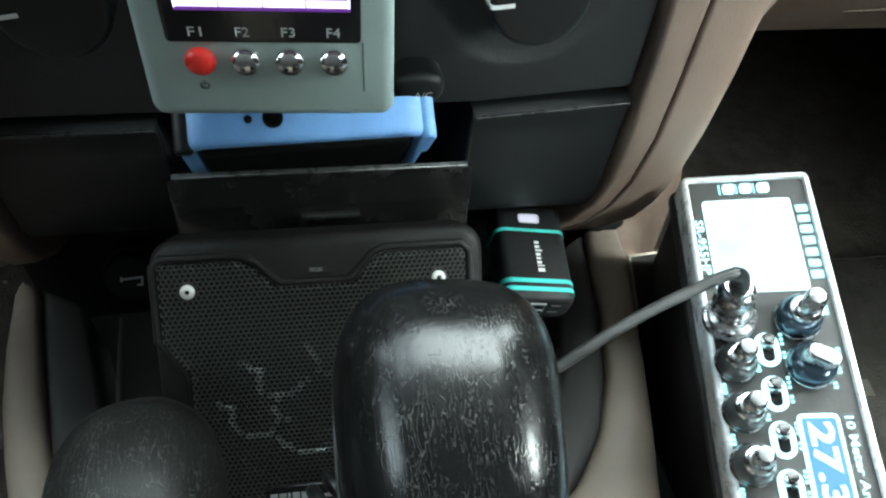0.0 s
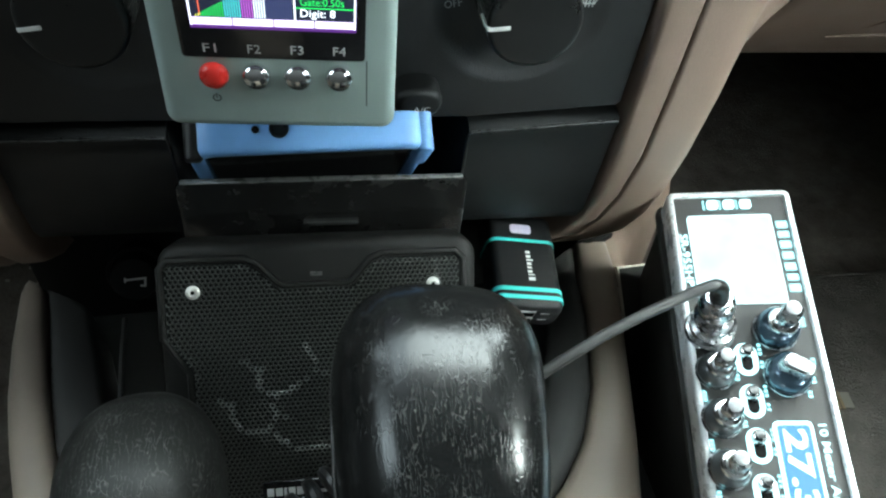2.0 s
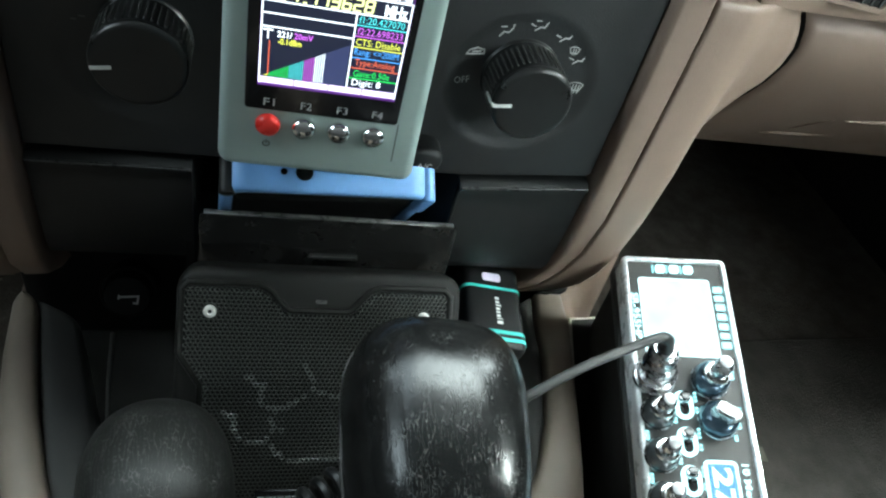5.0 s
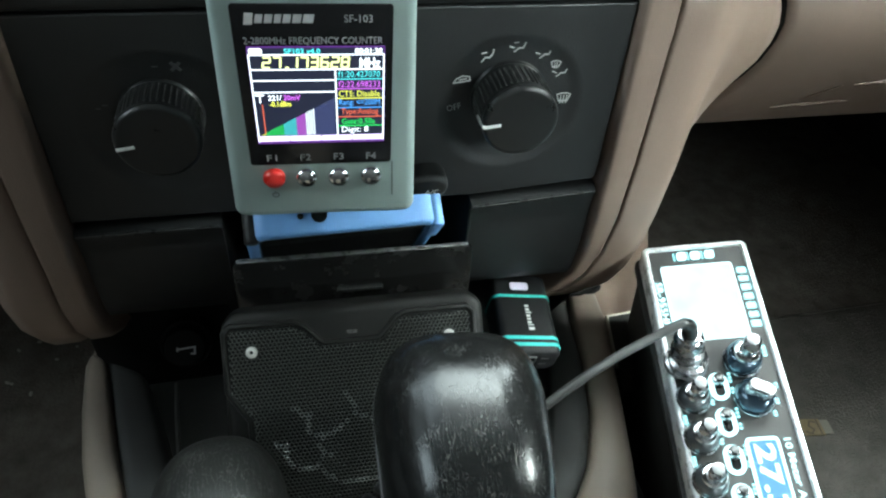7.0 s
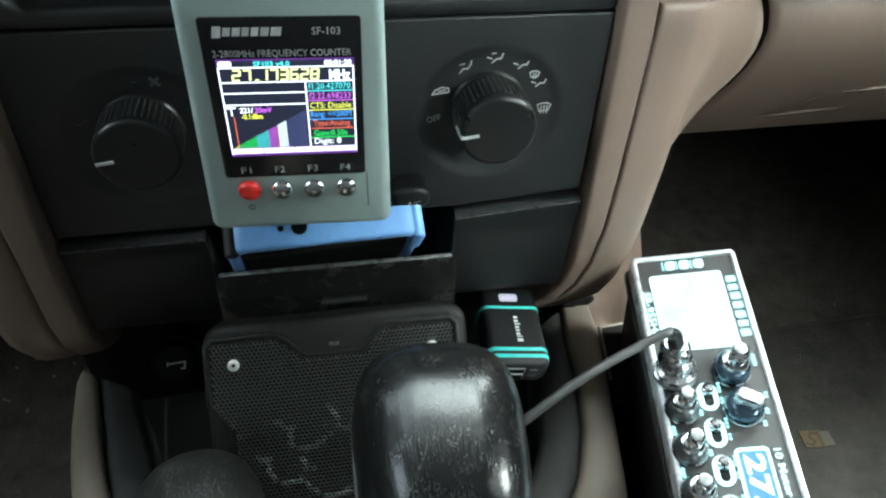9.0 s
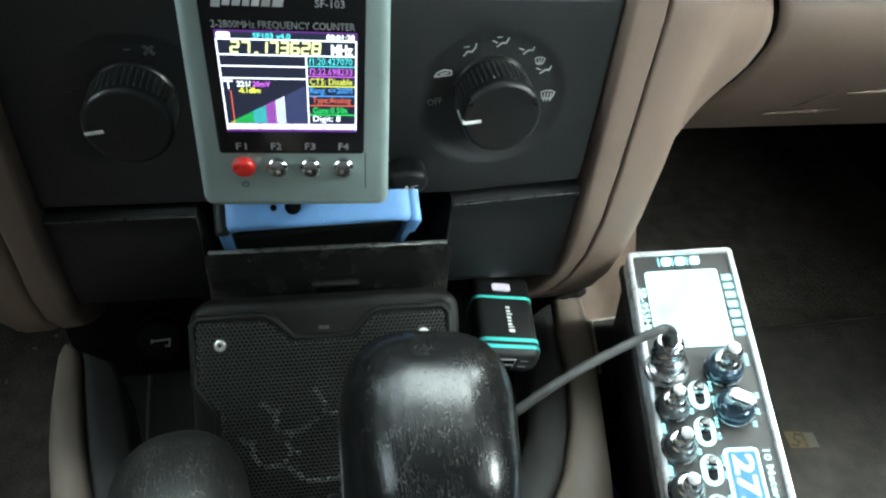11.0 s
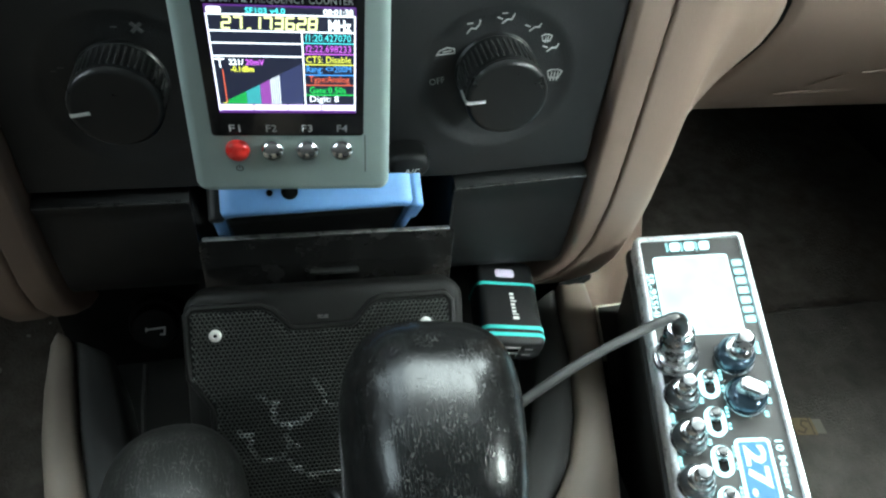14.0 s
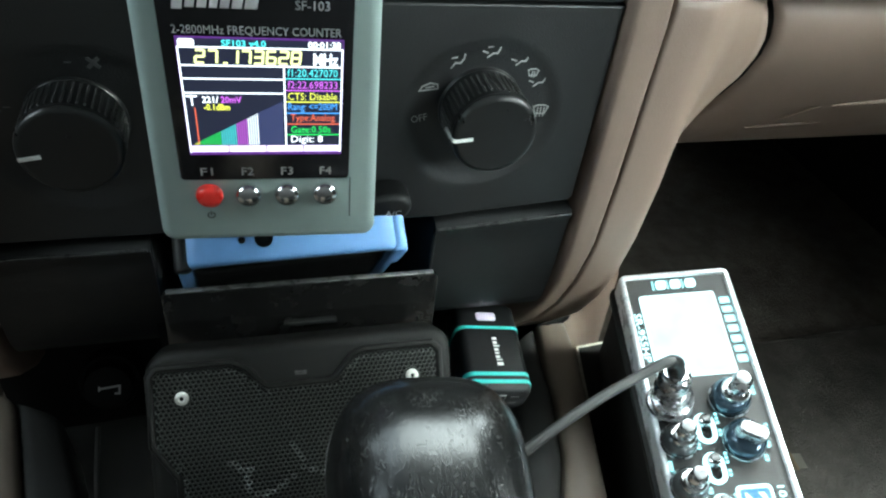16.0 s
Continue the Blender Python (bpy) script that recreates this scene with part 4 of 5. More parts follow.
def counter():
    fc = thing("frequency_counter", CNT, "sage grey handheld frequency counter with a lit colour screen", "frequency counter")
    outline = []
    for x, y in rrect(0.0672, 0.0955, 0.0045, 0.0005, 0.0035, 6):
        f = (y + 0.0443) / 0.0955
        outline.append((x + (0.0008 - 0.0024 * f if x > 0 else -0.0006 + 0.0019 * f), y))
    bm = prism(outline, -0.026, 0.0, 0.0036, 5, both=True)
    body = part("body", bm, SAGE, fc, "sage grey plastic case", angle=60)
    bm = prism(rrect(0.0502, 0.0608, 0.0012, 0.0, 0.0120, 3), -0.0005, 0.0006, 0.0003, 2)
    plate = part("front_plate", bm, PLATE, fc, "gloss black printed plate")
    # seam of the lower face
    bm = stroke([(0.0256, -0.0186), (0.0259, -0.0343)], 0.00035, -0.0002, 0.0001)
    part("seam", bm, SAGE_LINE, body)
    # aerial socket on the top face
    up = Matrix.Translation((-0.0105, 0.0500, -0.0125)) @ Matrix.Rotation(radians(-90), 4, "X")
    sock = part("aerial_socket", lathe([(0.0060, 0.0), (0.0060, 0.0012), (0.0054, 0.0016), (0.0048, 0.0014), (0.0046, 0.0060), (0.0049, 0.0120), (0.0042, 0.0125)], 32), CHROME_SOFT, fc, "bright round aerial socket", m=up)
    for s in (-1, 1):
        part("locking_pin", lathe([(0.0010, 0.0), (0.0010, 0.0022), (0.0006, 0.0026)], 12), CHROME_SOFT, sock, m=Matrix.Translation((s * 0.0046, 0, 0.0085)) @ Matrix.Rotation(radians(90 * s), 4, "Y"))
    # keys
    for i, u in enumerate((-0.0174, -0.0057, 0.0060, 0.0178)):
        prof = [(0.0041, -0.001), (0.0041, 0.0008), (0.0038, 0.0018), (0.0030, 0.0026), (0.0016, 0.0031), (0.0003, 0.0033)]
        part("key", lathe(prof, 28), RED if i == 0 else CHROME, fc, "red power key" if i == 0 else "domed chrome key", m=pose(u, -0.0243, 0))
    for i, u in enumerate((-0.0174, -0.0055, 0.0062, 0.0179)):
        words("F%d" % (i + 1), 0.0040, SILK, plate, u, -0.0151, 0.0008, "lettering", width=0.0035, align="CENTER")
    bm = bmesh.new()
    ring = [(0.0011 * math.sin(a), 0.0011 * math.cos(a)) for a in np.linspace(0.6, 2 * math.pi - 0.6, 12)]
    stroke(ring, 0.00035, 0, 0.0001, bm)
    stroke([(0, 0.0002), (0, 0.0015)], 0.00035, 0, 0.0001, bm)
    part("power_symbol", bm, SAGE_LINE, body, m=pose(-0.0176, -0.0325, 0.0001))
    # print above the screen
    words("2-2800MHz FREQUENCY COUNTER", 0.0034, SILK, plate, -0.0219, 0.0302, 0.0008, "lettering", width=0.0436)
    words("SF-103", 0.0036, SILK, plate, 0.0096, 0.0378, 0.0008, "lettering", width=0.0089)
    x = -0.0212
    for i, w in enumerate((0.0026, 0.0023, 0.0024, 0.0021, 0.0023, 0.0026, 0.0032)):
        h = 0.0016 if i else 0.0022
        bm = prism([(x, 0.0378 - h * 0.9), (x + w, 0.0378 - h * 0.9), (x + w + 0.0006, 0.0378 + h * 0.8), (x + 0.0006, 0.0378 + h * 0.8)], 0.0006, 0.0008)
        part("maker_mark", bm, SILK, plate, "plain slanted bar")
        x += w + 0.0006
    # the lit screen
    z = 0.0007
    sx0, sx1, sy0, sy1 = -0.0210, 0.0221, -0.0078, 0.0279
    scr = part("screen", quad(sx0 - 0.0004, sx1 + 0.0004, sy0 - 0.0012, sy1 + 0.0006, z), S_PURPLE, fc, "lit colour display with figures and a bar graph")
    part("screen_ground", quad(sx0, sx1, sy0, sy1, z + 0.0001), S_BACK, scr)
    lw = 0.00042
    div = 0.0062
    def ln(a, b):
        part("screen_rule", stroke([a, b], lw, z + 0.00012, z + 0.0002), S_WHITE, scr)
    top, r1, r2, r3 = 0.0255, 0.0202, 0.0162, 0.0118
    ln((sx0, top), (sx1, top)); ln((sx0, r1), (sx1, r1)); ln((sx0, r2), (div, r2)); ln((sx0, r3), (div, r3))
    ln((sx0, top), (sx0, sy0)); ln((sx1, top), (sx1, sy0)); ln((div, r1), (div, sy0 + 0.002))
    for i in range(4):
        a = sx0 + (sx1 - sx0) * i / 4
        part("soft_key", quad(a + 0.0001, a + (sx1 - sx0) / 4 - 0.0002, sy0, sy0 + 0.0022, z + 0.00025), S_LILAC, scr)
    hgt = (r1 - sy0 - 0.0022) / 7
    cells = (("f1:20.427070", S_CYAN), ("f2:22.698233", S_MAG), ("CTS: Disable", S_YELLOW), ("Rang: <=200M", S_BLUE), ("Type:Analog", S_RED), ("Gate:0.50s", S_GREEN), ("Digit: 8", S_WHITE))
    for i, (body_text, mat) in enumerate(cells):
        yc = r1 - hgt * (i + 0.5)
        words(body_text, 0.0033, mat, scr, div + 0.0009 + (0.0006 if i in (4, 5, 6) else 0), yc, z + 0.0002, "lettering", width=0.00115 * len(body_text), bold=0.0)
        if i < 6:
            part("screen_rule", stroke([(div, yc - hgt / 2), (sx1, yc - hgt / 2)], 0.0003, z + 0.00012, z + 0.00018), mat, scr)
    digits("27.173628", -0.0167, (top + r1) / 2, 0.0022, 0.0037, 0.0033, z + 0.0002, S_DIGIT, scr)
    words("MHz", 0.0052, S_WHITE, scr, 0.0142, (top + r1) / 2 - 0.0004, z + 0.0002, "lettering", width=0.0068, bold=0.03)
    words("SF103 v4.0", 0.0026, S_CYAN, scr, -0.0098, 0.0268, z + 0.0002, "lettering", width=0.0115, bold=0.02)
    words("00:01:38", 0.0028, S_WHITE, scr, 0.0128, 0.0268, z + 0.0002, "lettering", width=0.0088, bold=0.02)
    part("battery_symbol", prism(rrect(0.0042, 0.0020, 0.0006, sx0 + 0.0023, 0.0268, 2), z + 0.0001, z + 0.0002), S_WHITE, scr)
    words("221/", 0.0028, S_WHITE, scr, -0.0163, 0.0098, z + 0.0003, "lettering", width=0.0044, bold=0.02)
    words("20mV", 0.0028, S_MAG, scr, -0.0113, 0.0098, z + 0.0003, "lettering", width=0.0056, bold=0.02)
    words("-0.1dBm", 0.0028, S_YELLOW, scr, -0.0160, 0.0074, z + 0.0003, "lettering", width=0.0070, bold=0.02)
    bm = stroke([(-0.0190, 0.0110), (-0.0190, 0.0080)], 0.0004, z + 0.0002, z + 0.0003)
    stroke([(-0.0202, 0.0108), (-0.0178, 0.0108)], 0.0005, z + 0.0002, z + 0.0003, bm)
    part("aerial_symbol", bm, S_WHITE, scr)
    part("level_mark", quad(-0.0186, -0.0183, -0.0050, 0.0072, z + 0.0002), S_RED, scr)
    base = sy0 + 0.0024
    nb = 40
    for i in range(nb):
        s = i / nb
        mat = S_SLATE
        if s < 0.72:
            mat = S_YELLOW if s < 0.05 else S_GREEN if s < 0.30 else S_CYAN if s < 0.46 else S_MAG if s < 0.60 else S_WHITE
        x = -0.0196 + 0.0254 * s
        part("graph_bar", quad(x, x + (0.00016 if mat is S_SLATE else 0.00024), base, base + 0.0005 + 0.0145 * s, z + 0.00015), mat, scr)
    return fc


counter()


# ---- phone in a blue bumper, standing in the cubby ----
def phone():
    ph = thing("phone", axes((-0.0045, 0.2456, 0.2827), (1, -0.02, -0.03), (0, -0.815, -0.579)), "black phone in a bright blue rubber bumper, standing in the cubby", "phone")
    w, l, t = 0.0850, 0.130, 0.0130
    cy = 0.0185 - l / 2
    rows = []
    for dw, z in ((0.0, -t), (0.0, -0.002), (-0.0006, -0.0006), (-0.0016, 0.0), (-0.0042, 0.0), (-0.0050, -0.0008), (-0.0052, -0.003)):
        rows.append([(x, y, z) for x, y in rrect(w + 2 * dw, l + 2 * dw, 0.0105 + dw, 0, cy, 7)])
    bump = part("bumper", strip(rows, closed=True), BLUE, ph, "bright blue rubber bumper", angle=50)
    part("body", prism(rrect(w - 0.0086, l - 0.0086, 0.006, 0, cy, 5), -t + 0.001, -0.0022, 0.0006, 2), PHONE, ph, "black glass phone face")
    # thicker grips at the two upper corners
    for s in (-1, 1):
        k = 0.022 if s > 0 else 0.0063
        bm = prism(rrect(0.0062, k, 0.003, s * (w / 2 - 0.0026), cy + l / 2 - 0.0015 - k / 2, 4), -t, 0.0012, 0.0012, 3)
        part("corner_grip", bm, BLUE if s > 0 else CHARGER, ph, "" if s > 0 else "black left corner of the bumper")
    for x, r in ((-0.0112, 0.0033), (-0.0190, 0.0013)):
        bm = lathe([(r, -0.0002), (r, 0.0006), (r * 0.7, 0.0007), (r * 0.6, 0.0002)], 20)
        part("port_hole", bm, PHONE, bump, "round black opening", m=Matrix.Translation((x, cy + l / 2, -0.0078)) @ Matrix.Rotation(radians(-90), 4, "X"))


phone()


# ---- flap of the bin ----
def flap():
    fl = thing("bin_flap", pose(0.0005, 0.2500, 0.2720, 0, 0, -2.4), "open smoked black plastic bin flap with a finger lip", "bin flap")
    bm = prism(rrect(0.1110, 0.062, 0.003, 0, -0.031, 4), 0.0, 0.003, 0.0009, 2, both=True)
    part("panel", xz(bm), FLAP, fl, "glossy black flap panel", m=pose(0, 0, 0, -3, 0, 0))
    part("finger_lip", box(-0.0108, 0.0108, -0.0066, -0.0025, -0.0206, -0.0190, 0.0005, 2), DASH_SMOOTH, fl, "moulded finger lip", m=pose(0.0015, 0, 0))
    # Highlights of the finger lip and top edge, painted as paler strips.
    part("lip_edge", tube([Vector((-0.0100, -0.0062, -0.0191)), Vector((0.0098, -0.0062, -0.0191)), Vector((0.0105, -0.0060, -0.0200)), Vector((0.0105, -0.0030, -0.0204))], 0.00045, 8), LIP, fl, "edge of the finger lip, coloured paler as its highlight", m=pose(0.0015, 0, 0))
    part("pale_edge", box(-0.0535, 0.0535, -0.0028, -0.0002, -0.0006, 0.0003, 0.0003, 1), PALE_BLACK, fl, "top edge coloured paler as its highlight", m=pose(0, 0, 0, -3, 0, 0))
    part("pale_edge", box(0.0546, 0.0556, -0.0026, -0.0004, -0.045, -0.004, 0.0003, 1), LIP, fl, "paler side edge", m=pose(0, 0, 0, -3, 0, 0))
    part("hinge", tube([Vector((-0.052, 0.002, -0.064)), Vector((0.052, 0.002, -0.064))], 0.003, 10), FLAP, fl)


flap()


# ---- loudspeaker ----
SPK = axes((-0.013, 0.2027, 0.2412), (0.9989, -0.0281, 0.0367), (-0.045, -0.7702, 0.6362), -2.2)


def speaker():
    sp = thing("loudspeaker", SPK, "black extension loudspeaker with a steel mesh grille, propped in the tray", "loudspeaker")
    gx0, gx1, gy1 = -0.0470, 0.0595, 0.0246
    gy0 = -0.078
    cx, w = 0.0082, 0.1165
    body = part("cabinet", prism(rrect(w, 0.1190, 0.0085, cx, -0.0275, 6), -0.021, -0.0005, 0.0045, 4), SPEAKER, sp, "black plastic cabinet", angle=60)
    # the grille's outline, with its notch above and cut corners below
    outline = [(gx0 + 0.002, gy1), (-0.0195, gy1), (-0.0150, gy1 - 0.0022), (-0.0082, gy1 - 0.0095), (-0.0060, gy1 - 0.0105), (0.0175, gy1 - 0.0105), (0.0200, gy1 - 0.0095), (0.0272, gy1 - 0.0015), (0.0310, gy1),
               (gx1 - 0.002, gy1), (gx1, gy1 - 0.002), (gx1, -0.002), (gx1 - 0.0085, -0.0150), (gx1 - 0.0085, gy0), (gx0 + 0.0085, gy0), (gx0 + 0.0085, -0.0150), (gx0, -0.002), (gx0, gy1 - 0.002)]
    k = len(outline)
    # raised surround that follows the outline
    def off(d):
        out = []
        for i in range(k):
            a, b, c = Vector(outline[i - 1]), Vector(outline[i]), Vector(outline[(i + 1) % k])
            n1 = Vector((b.y - a.y, a.x - b.x)).normalized()
            n2 = Vector((c.y - b.y, b.x - c.x)).normalized()
            n = (n1 + n2).normalized()
            out.append(b - n * (d / max(0.5, n.dot(n1))))
        return out
    rows = [[(p.x, p.y, z) for p in off(d)] for d, z in ((0.0, -0.0024), (0.0, -0.0002), (0.0005, 0.0009), (0.0014, 0.0012), (0.0024, 0.0008), (0.003, -0.0008))]
    part("surround", strip(rows, closed=True), SPEAKER, sp, "raised plastic surround of the grille")
    part("backing", prism([(p.x, p.y) for p in off(0.0002)], -0.0008, -0.0003), CAVITY, sp)
    # perforated sheet: staggered holes, each with its own rim
    pitch = 0.00185
    dy = pitch * 0.866
    pale_lines = []
    def arc(pts):
        pale_lines.append([Vector(p) for p in pts])
    arc([(0.0004, -0.0065), (0.0033, -0.0096), (0.0069, -0.0097)])
    arc([(0.0040, -0.0129), (0.0056, -0.0170), (0.0084, -0.0188), (0.0131, -0.0197), (0.0200, -0.0190)])
    arc([(-0.0216, -0.0114), (-0.0179, -0.0152), (-0.0145, -0.0146)])
    arc([(-0.0158, -0.0221), (-0.0133, -0.0249), (-0.0099, -0.0258), (-0.0055, -0.0250), (-0.0013, -0.0214), (0.0021, -0.0195)])
    arc([(-0.0320, -0.0253), (-0.0288, -0.0285), (-0.0255, -0.0282)])
    arc([(-0.0251, -0.0354), (-0.0224, -0.0383), (-0.0184, -0.0399), (-0.0144, -0.0391)])
    arc([(-0.0093, -0.0433), (-0.0051, -0.0465), (0.0003, -0.0476), (0.0094, -0.0477), (0.0172, -0.0467)])
    arc([(-0.0069, -0.0323), (-0.0073, -0.0343)])
    arc([(-0.0147, -0.0146), (-0.0164, -0.0180), (-0.0158, -0.0221)])
    arc([(0.0033, -0.0096), (0.0038, -0.0129)])
    arc([(-0.0255, -0.0282), (-0.0263, -0.0320), (-0.0251, -0.0354)])
    arc([(-0.0144, -0.0391), (-0.0108, -0.0368), (-0.0102, -0.0332), (-0.0118, -0.0296)])
    arc([(-0.0093, -0.0433), (-0.0110, -0.0405)])
    def near_line(p):
        for line in pale_lines:
            for a, b in zip(line, line[1:]):
                ab = b - a
                t = max(0, min(1, (p - a).dot(ab) / ab.length_squared))
                if (a + ab * t - p).length < pitch * 0.4:
                    return True
        return False
    def inside(x, y):
        c = False
        for i in range(k):
            (x0, y0), (x1, y1) = outline[i - 1], outline[i]
            if (y0 > y) != (y1 > y) and x < (x1 - x0) * (y - y0) / (y1 - y0) + x0:
                c = not c
        return c
    edge_pts = [(Vector(outline[i - 1]), Vector(outline[i])) for i in range(k)]
    def edge_near(p):
        for a, b in edge_pts:
            ab = b - a
            t = max(0, min(1, (p - a).dot(ab) / ab.length_squared))
            if (a + ab * t - p).length < pitch * 0.95:
                return True
        return False
    verts, faces, mats = [], [], []
    rng = random.Random(3)
    rowi = 0
    y = gy0 + pitch
    screws = [Vector((-0.0371, 0.0147)), Vector((0.0493, 0.0141))]
    hexa = [(math.cos(radians(60 * i + 30)), math.sin(radians(60 * i + 30))) for i in range(6)]
    while y < gy1 - pitch * 0.4:
        x = gx0 + pitch * (0.6 + 0.5 * (rowi % 2))
        while x < gx1 - pitch * 0.4:
            p = Vector((x, y))
            if inside(x, y) and all((p - s).length > 0.0026 for s in screws):
                # Cells along the arcs, and some by the rim, take the paler mesh.
                bare = near_line(p)
                rim = edge_near(p)
                b = len(verts)
                R = pitch * 0.5774
                rr = pitch * (0.40 if not bare else 0.405) * rng.uniform(0.98, 1.02)
                zt = 0.0006 if not bare else 0.0008
                for hx, hy in hexa:
                    verts.append((x + R * hx, y + R * hy, 0.0006))
                for hx, hy in hexa:
                    verts.append((x + rr * 1.06 * hx, y + rr * 1.06 * hy, zt))
                for hx, hy in hexa:
                    verts.append((x + rr * hx, y + rr * hy, -0.0002))
                for i in range(6):
                    j = (i + 1) % 6
                    faces.append((b + i, b + j, b + 6 + j, b + 6 + i))
                    faces.append((b + 6 + i, b + 6 + j, b + 12 + j, b + 12 + i))
                    mats += [1 if (bare or (rim and rng.random() < 0.3)) else 0] * 2
            x += pitch
        y += dy
        rowi += 1
    me = bpy.data.meshes.new("grille")
    me.from_pydata(verts, [], faces)
    me.materials.append(GRILLE)
    me.materials.append(GRILLE_PALE)
    me.polygons.foreach_set("material_index", mats)
    me.update()
    gr = new("grille", me)
    gr.parent = sp
    tagged(gr, "black perforated steel mesh with paler pressed arcs", kind="stuff")
    for s in screws:
        sc = part("screw", lathe([(0.0025, 0.0), (0.0025, 0.0011), (0.0021, 0.0016), (0.0012, 0.0018), (0.0009, 0.0015), (0.0002, 0.0015)], 24), SCREW, sp, "bright socket screw", m=pose(s.x, s.y, 0.0006))
        part("hex_socket", prism([(0.0008 * a, 0.0008 * b) for a, b in hexa], 0.0012, 0.00172), CAVITY, sc)
        part("washer", lathe([(0.0033, -0.0001), (0.0033, 0.0004), (0.0024, 0.0006)], 24), GRILLE, sc)
    # maker's badge, lettered as plain bars
    bd = part("badge", box(-0.0165, 0.0335, -0.0700, -0.0590, 0.0008, 0.0020, 0.0004, 1), PLATE, sp, "small gloss black badge")
    x, rects = -0.0150, []
    for w_ in (0.0026, 0.0026, 0.0011, 0.0026, 0.0025, 0.0026):
        rects.append((x, x + w_, -0.0648, -0.0616))
        x += w_ + 0.0005
    rects.append((0.0030, 0.0100, -0.0645, -0.0632))
    rects += [(-0.0150 + 0.0018 * i, -0.0139 + 0.0018 * i, -0.0668, -0.0660) for i in range(8)]
    bars(bd, SILK_MID, rects, 0.0019, 0.0021)
    bm = stroke([(0.0048, 0.0195), (0.0078, 0.0195)], 0.0014, -0.0006, 0.0002)
    part("mould_mark", bm, PALE_BLACK, body, m=pose(0, 0, 0.0002))
    return sp


speaker()


# ---- socket charger ----
def charger():
    M = axes((0.0955, 0.2565, 0.2055), (1, 0.03, -0.13), (0.10, -0.155, 0.98), -7)
    ch = thing("usb_charger", M, "black twin-port car charger with teal stripes, plugged into the socket", "car charger")
    w, t = 0.0345, 0.0190
    def ring(y, dx=0.0, dz=0.0):
        return [(x, y, z) for x, z in rrect(w + 2 * dx, t + 2 * dz, 0.0048, 0, -t / 2, 5)]
    rows = [ring(0.0275, -0.004, -0.004), ring(0.0265, -0.001, -0.001), ring(0.0245), ring(-0.0222), ring(-0.0247, -0.0006, -0.0006), ring(-0.0262, -0.0022, -0.0022)]
    bm = strip(rows, closed=True)
    bmesh.ops.contextual_create(bm, geom=[e for e in bm.edges if e.is_boundary and e.verts[0].co.y > 0])
    bmesh.ops.contextual_create(bm, geom=[e for e in bm.edges if e.is_boundary and e.verts[0].co.y < 0])
    part("case", bm, CHARGER, ch, "black soft-touch case", angle=50)
    for y, h in ((0.0110, 0.0017), (-0.0168, 0.0021), (-0.0211, 0.0021)):
        bm = strip([ring(y + h / 2, -0.0002, -0.0002), ring(y + h / 2, 0.0003, 0.0003), ring(y - h / 2, 0.0003, 0.0003), ring(y - h / 2, -0.0002, -0.0002)], closed=True)
        part("stripe", bm, TEAL, ch, "teal stripe")
    part("lamp_button", prism(rrect(0.0108, 0.0052, 0.0015, -0.0005, 0.0178, 3), -0.0006, 0.0006, 0.0003, 2), LILAC, ch, "pale lilac button")
    y = -0.0118
    for i, h in enumerate((0.0024, 0.0008, 0.0020, 0.0014, 0.0020, 0.0012, 0.0020, 0.0018)):
        bars(ch, SILK_WHITE, [(0.0004, 0.0036 if i in (0, 1, 5) else 0.0026, y, y + h * 0.75)], 0.00005, 0.0002, "maker_bar")
        y += h + 0.0005
    for z in (-0.0062, -0.0118):
        p = part("usb_port", box(-0.0095, 0.0035, -0.0268, -0.0260, z - 0.0022, z + 0.0022, 0.0003, 1), PORT, ch, "metal-rimmed port")
        part("port_tongue", box(-0.0085, 0.0025, -0.0272, -0.0266, z - 0.0014, z + 0.0012), PHONE, p)
        part("print_bar", box(0.0062, 0.0105, -0.0266, -0.0260, z - 0.0006, z + 0.0006), SILK_DIM, ch)
    part("indicator_lamp", lathe([(0.0009, 0.0), (0.0008, 0.0005), (0.0002, 0.0006)], 12), LAMP, ch, "tiny lit blue-white lamp", m=Matrix.Translation((-0.0120, -0.0260, -0.0085)) @ Matrix.Rotation(radians(90), 4, "X"))
    part("plug", lathe([(0.0105, 0.0), (0.0105, 0.026), (0.0085, 0.028)], 24), CHARGER, ch, "socket plug", m=Matrix.Translation((0, 0.026, -t / 2)) @ Matrix.Rotation(radians(-90), 4, "X"))
    so = thing("power_socket", M @ pose(0, 0.037, -t / 2), "black round power socket in the console front", "power socket")
    part("rim", lathe([(0.0112, 0.0), (0.0112, 0.022), (0.0150, 0.022), (0.0155, 0.002), (0.0140, 0.0)], 28, caps=False), DASH_SMOOTH, so, m=Matrix.Rotation(radians(-90), 4, "X"))
    # lighter with its cap, on the other side
    li = thing("cigarette_lighter", axes((-0.0935, 0.3015, 0.1655), (1, 0, 0), (0, -0.86, 0.5)), "black push-in lighter with a worn printed mark", "cigarette lighter")
    part("socket_rim", lathe([(0.0150, -0.02), (0.0150, 0.0), (0.0140, 0.0012), (0.0125, 0.001), (0.0122, -0.01)], 32, caps=False), CAVITY, li, "black socket rim")
    part("cap", lathe([(0.0115, -0.012), (0.0115, 0.0075), (0.0108, 0.0092), (0.0095, 0.0098), (0.001, 0.0095)], 32), CAVITY, li, "black lighter cap")
    bm = stroke([(-0.0050, 0.0012), (0.0045, 0.0016), (0.0040, -0.0024), (0.0022, -0.0022)], 0.0010, 0.0, 0.0002)
    stroke([(-0.0052, 0.0004), (-0.0050, 0.0020)], 0.0009, 0.0, 0.0002, bm)
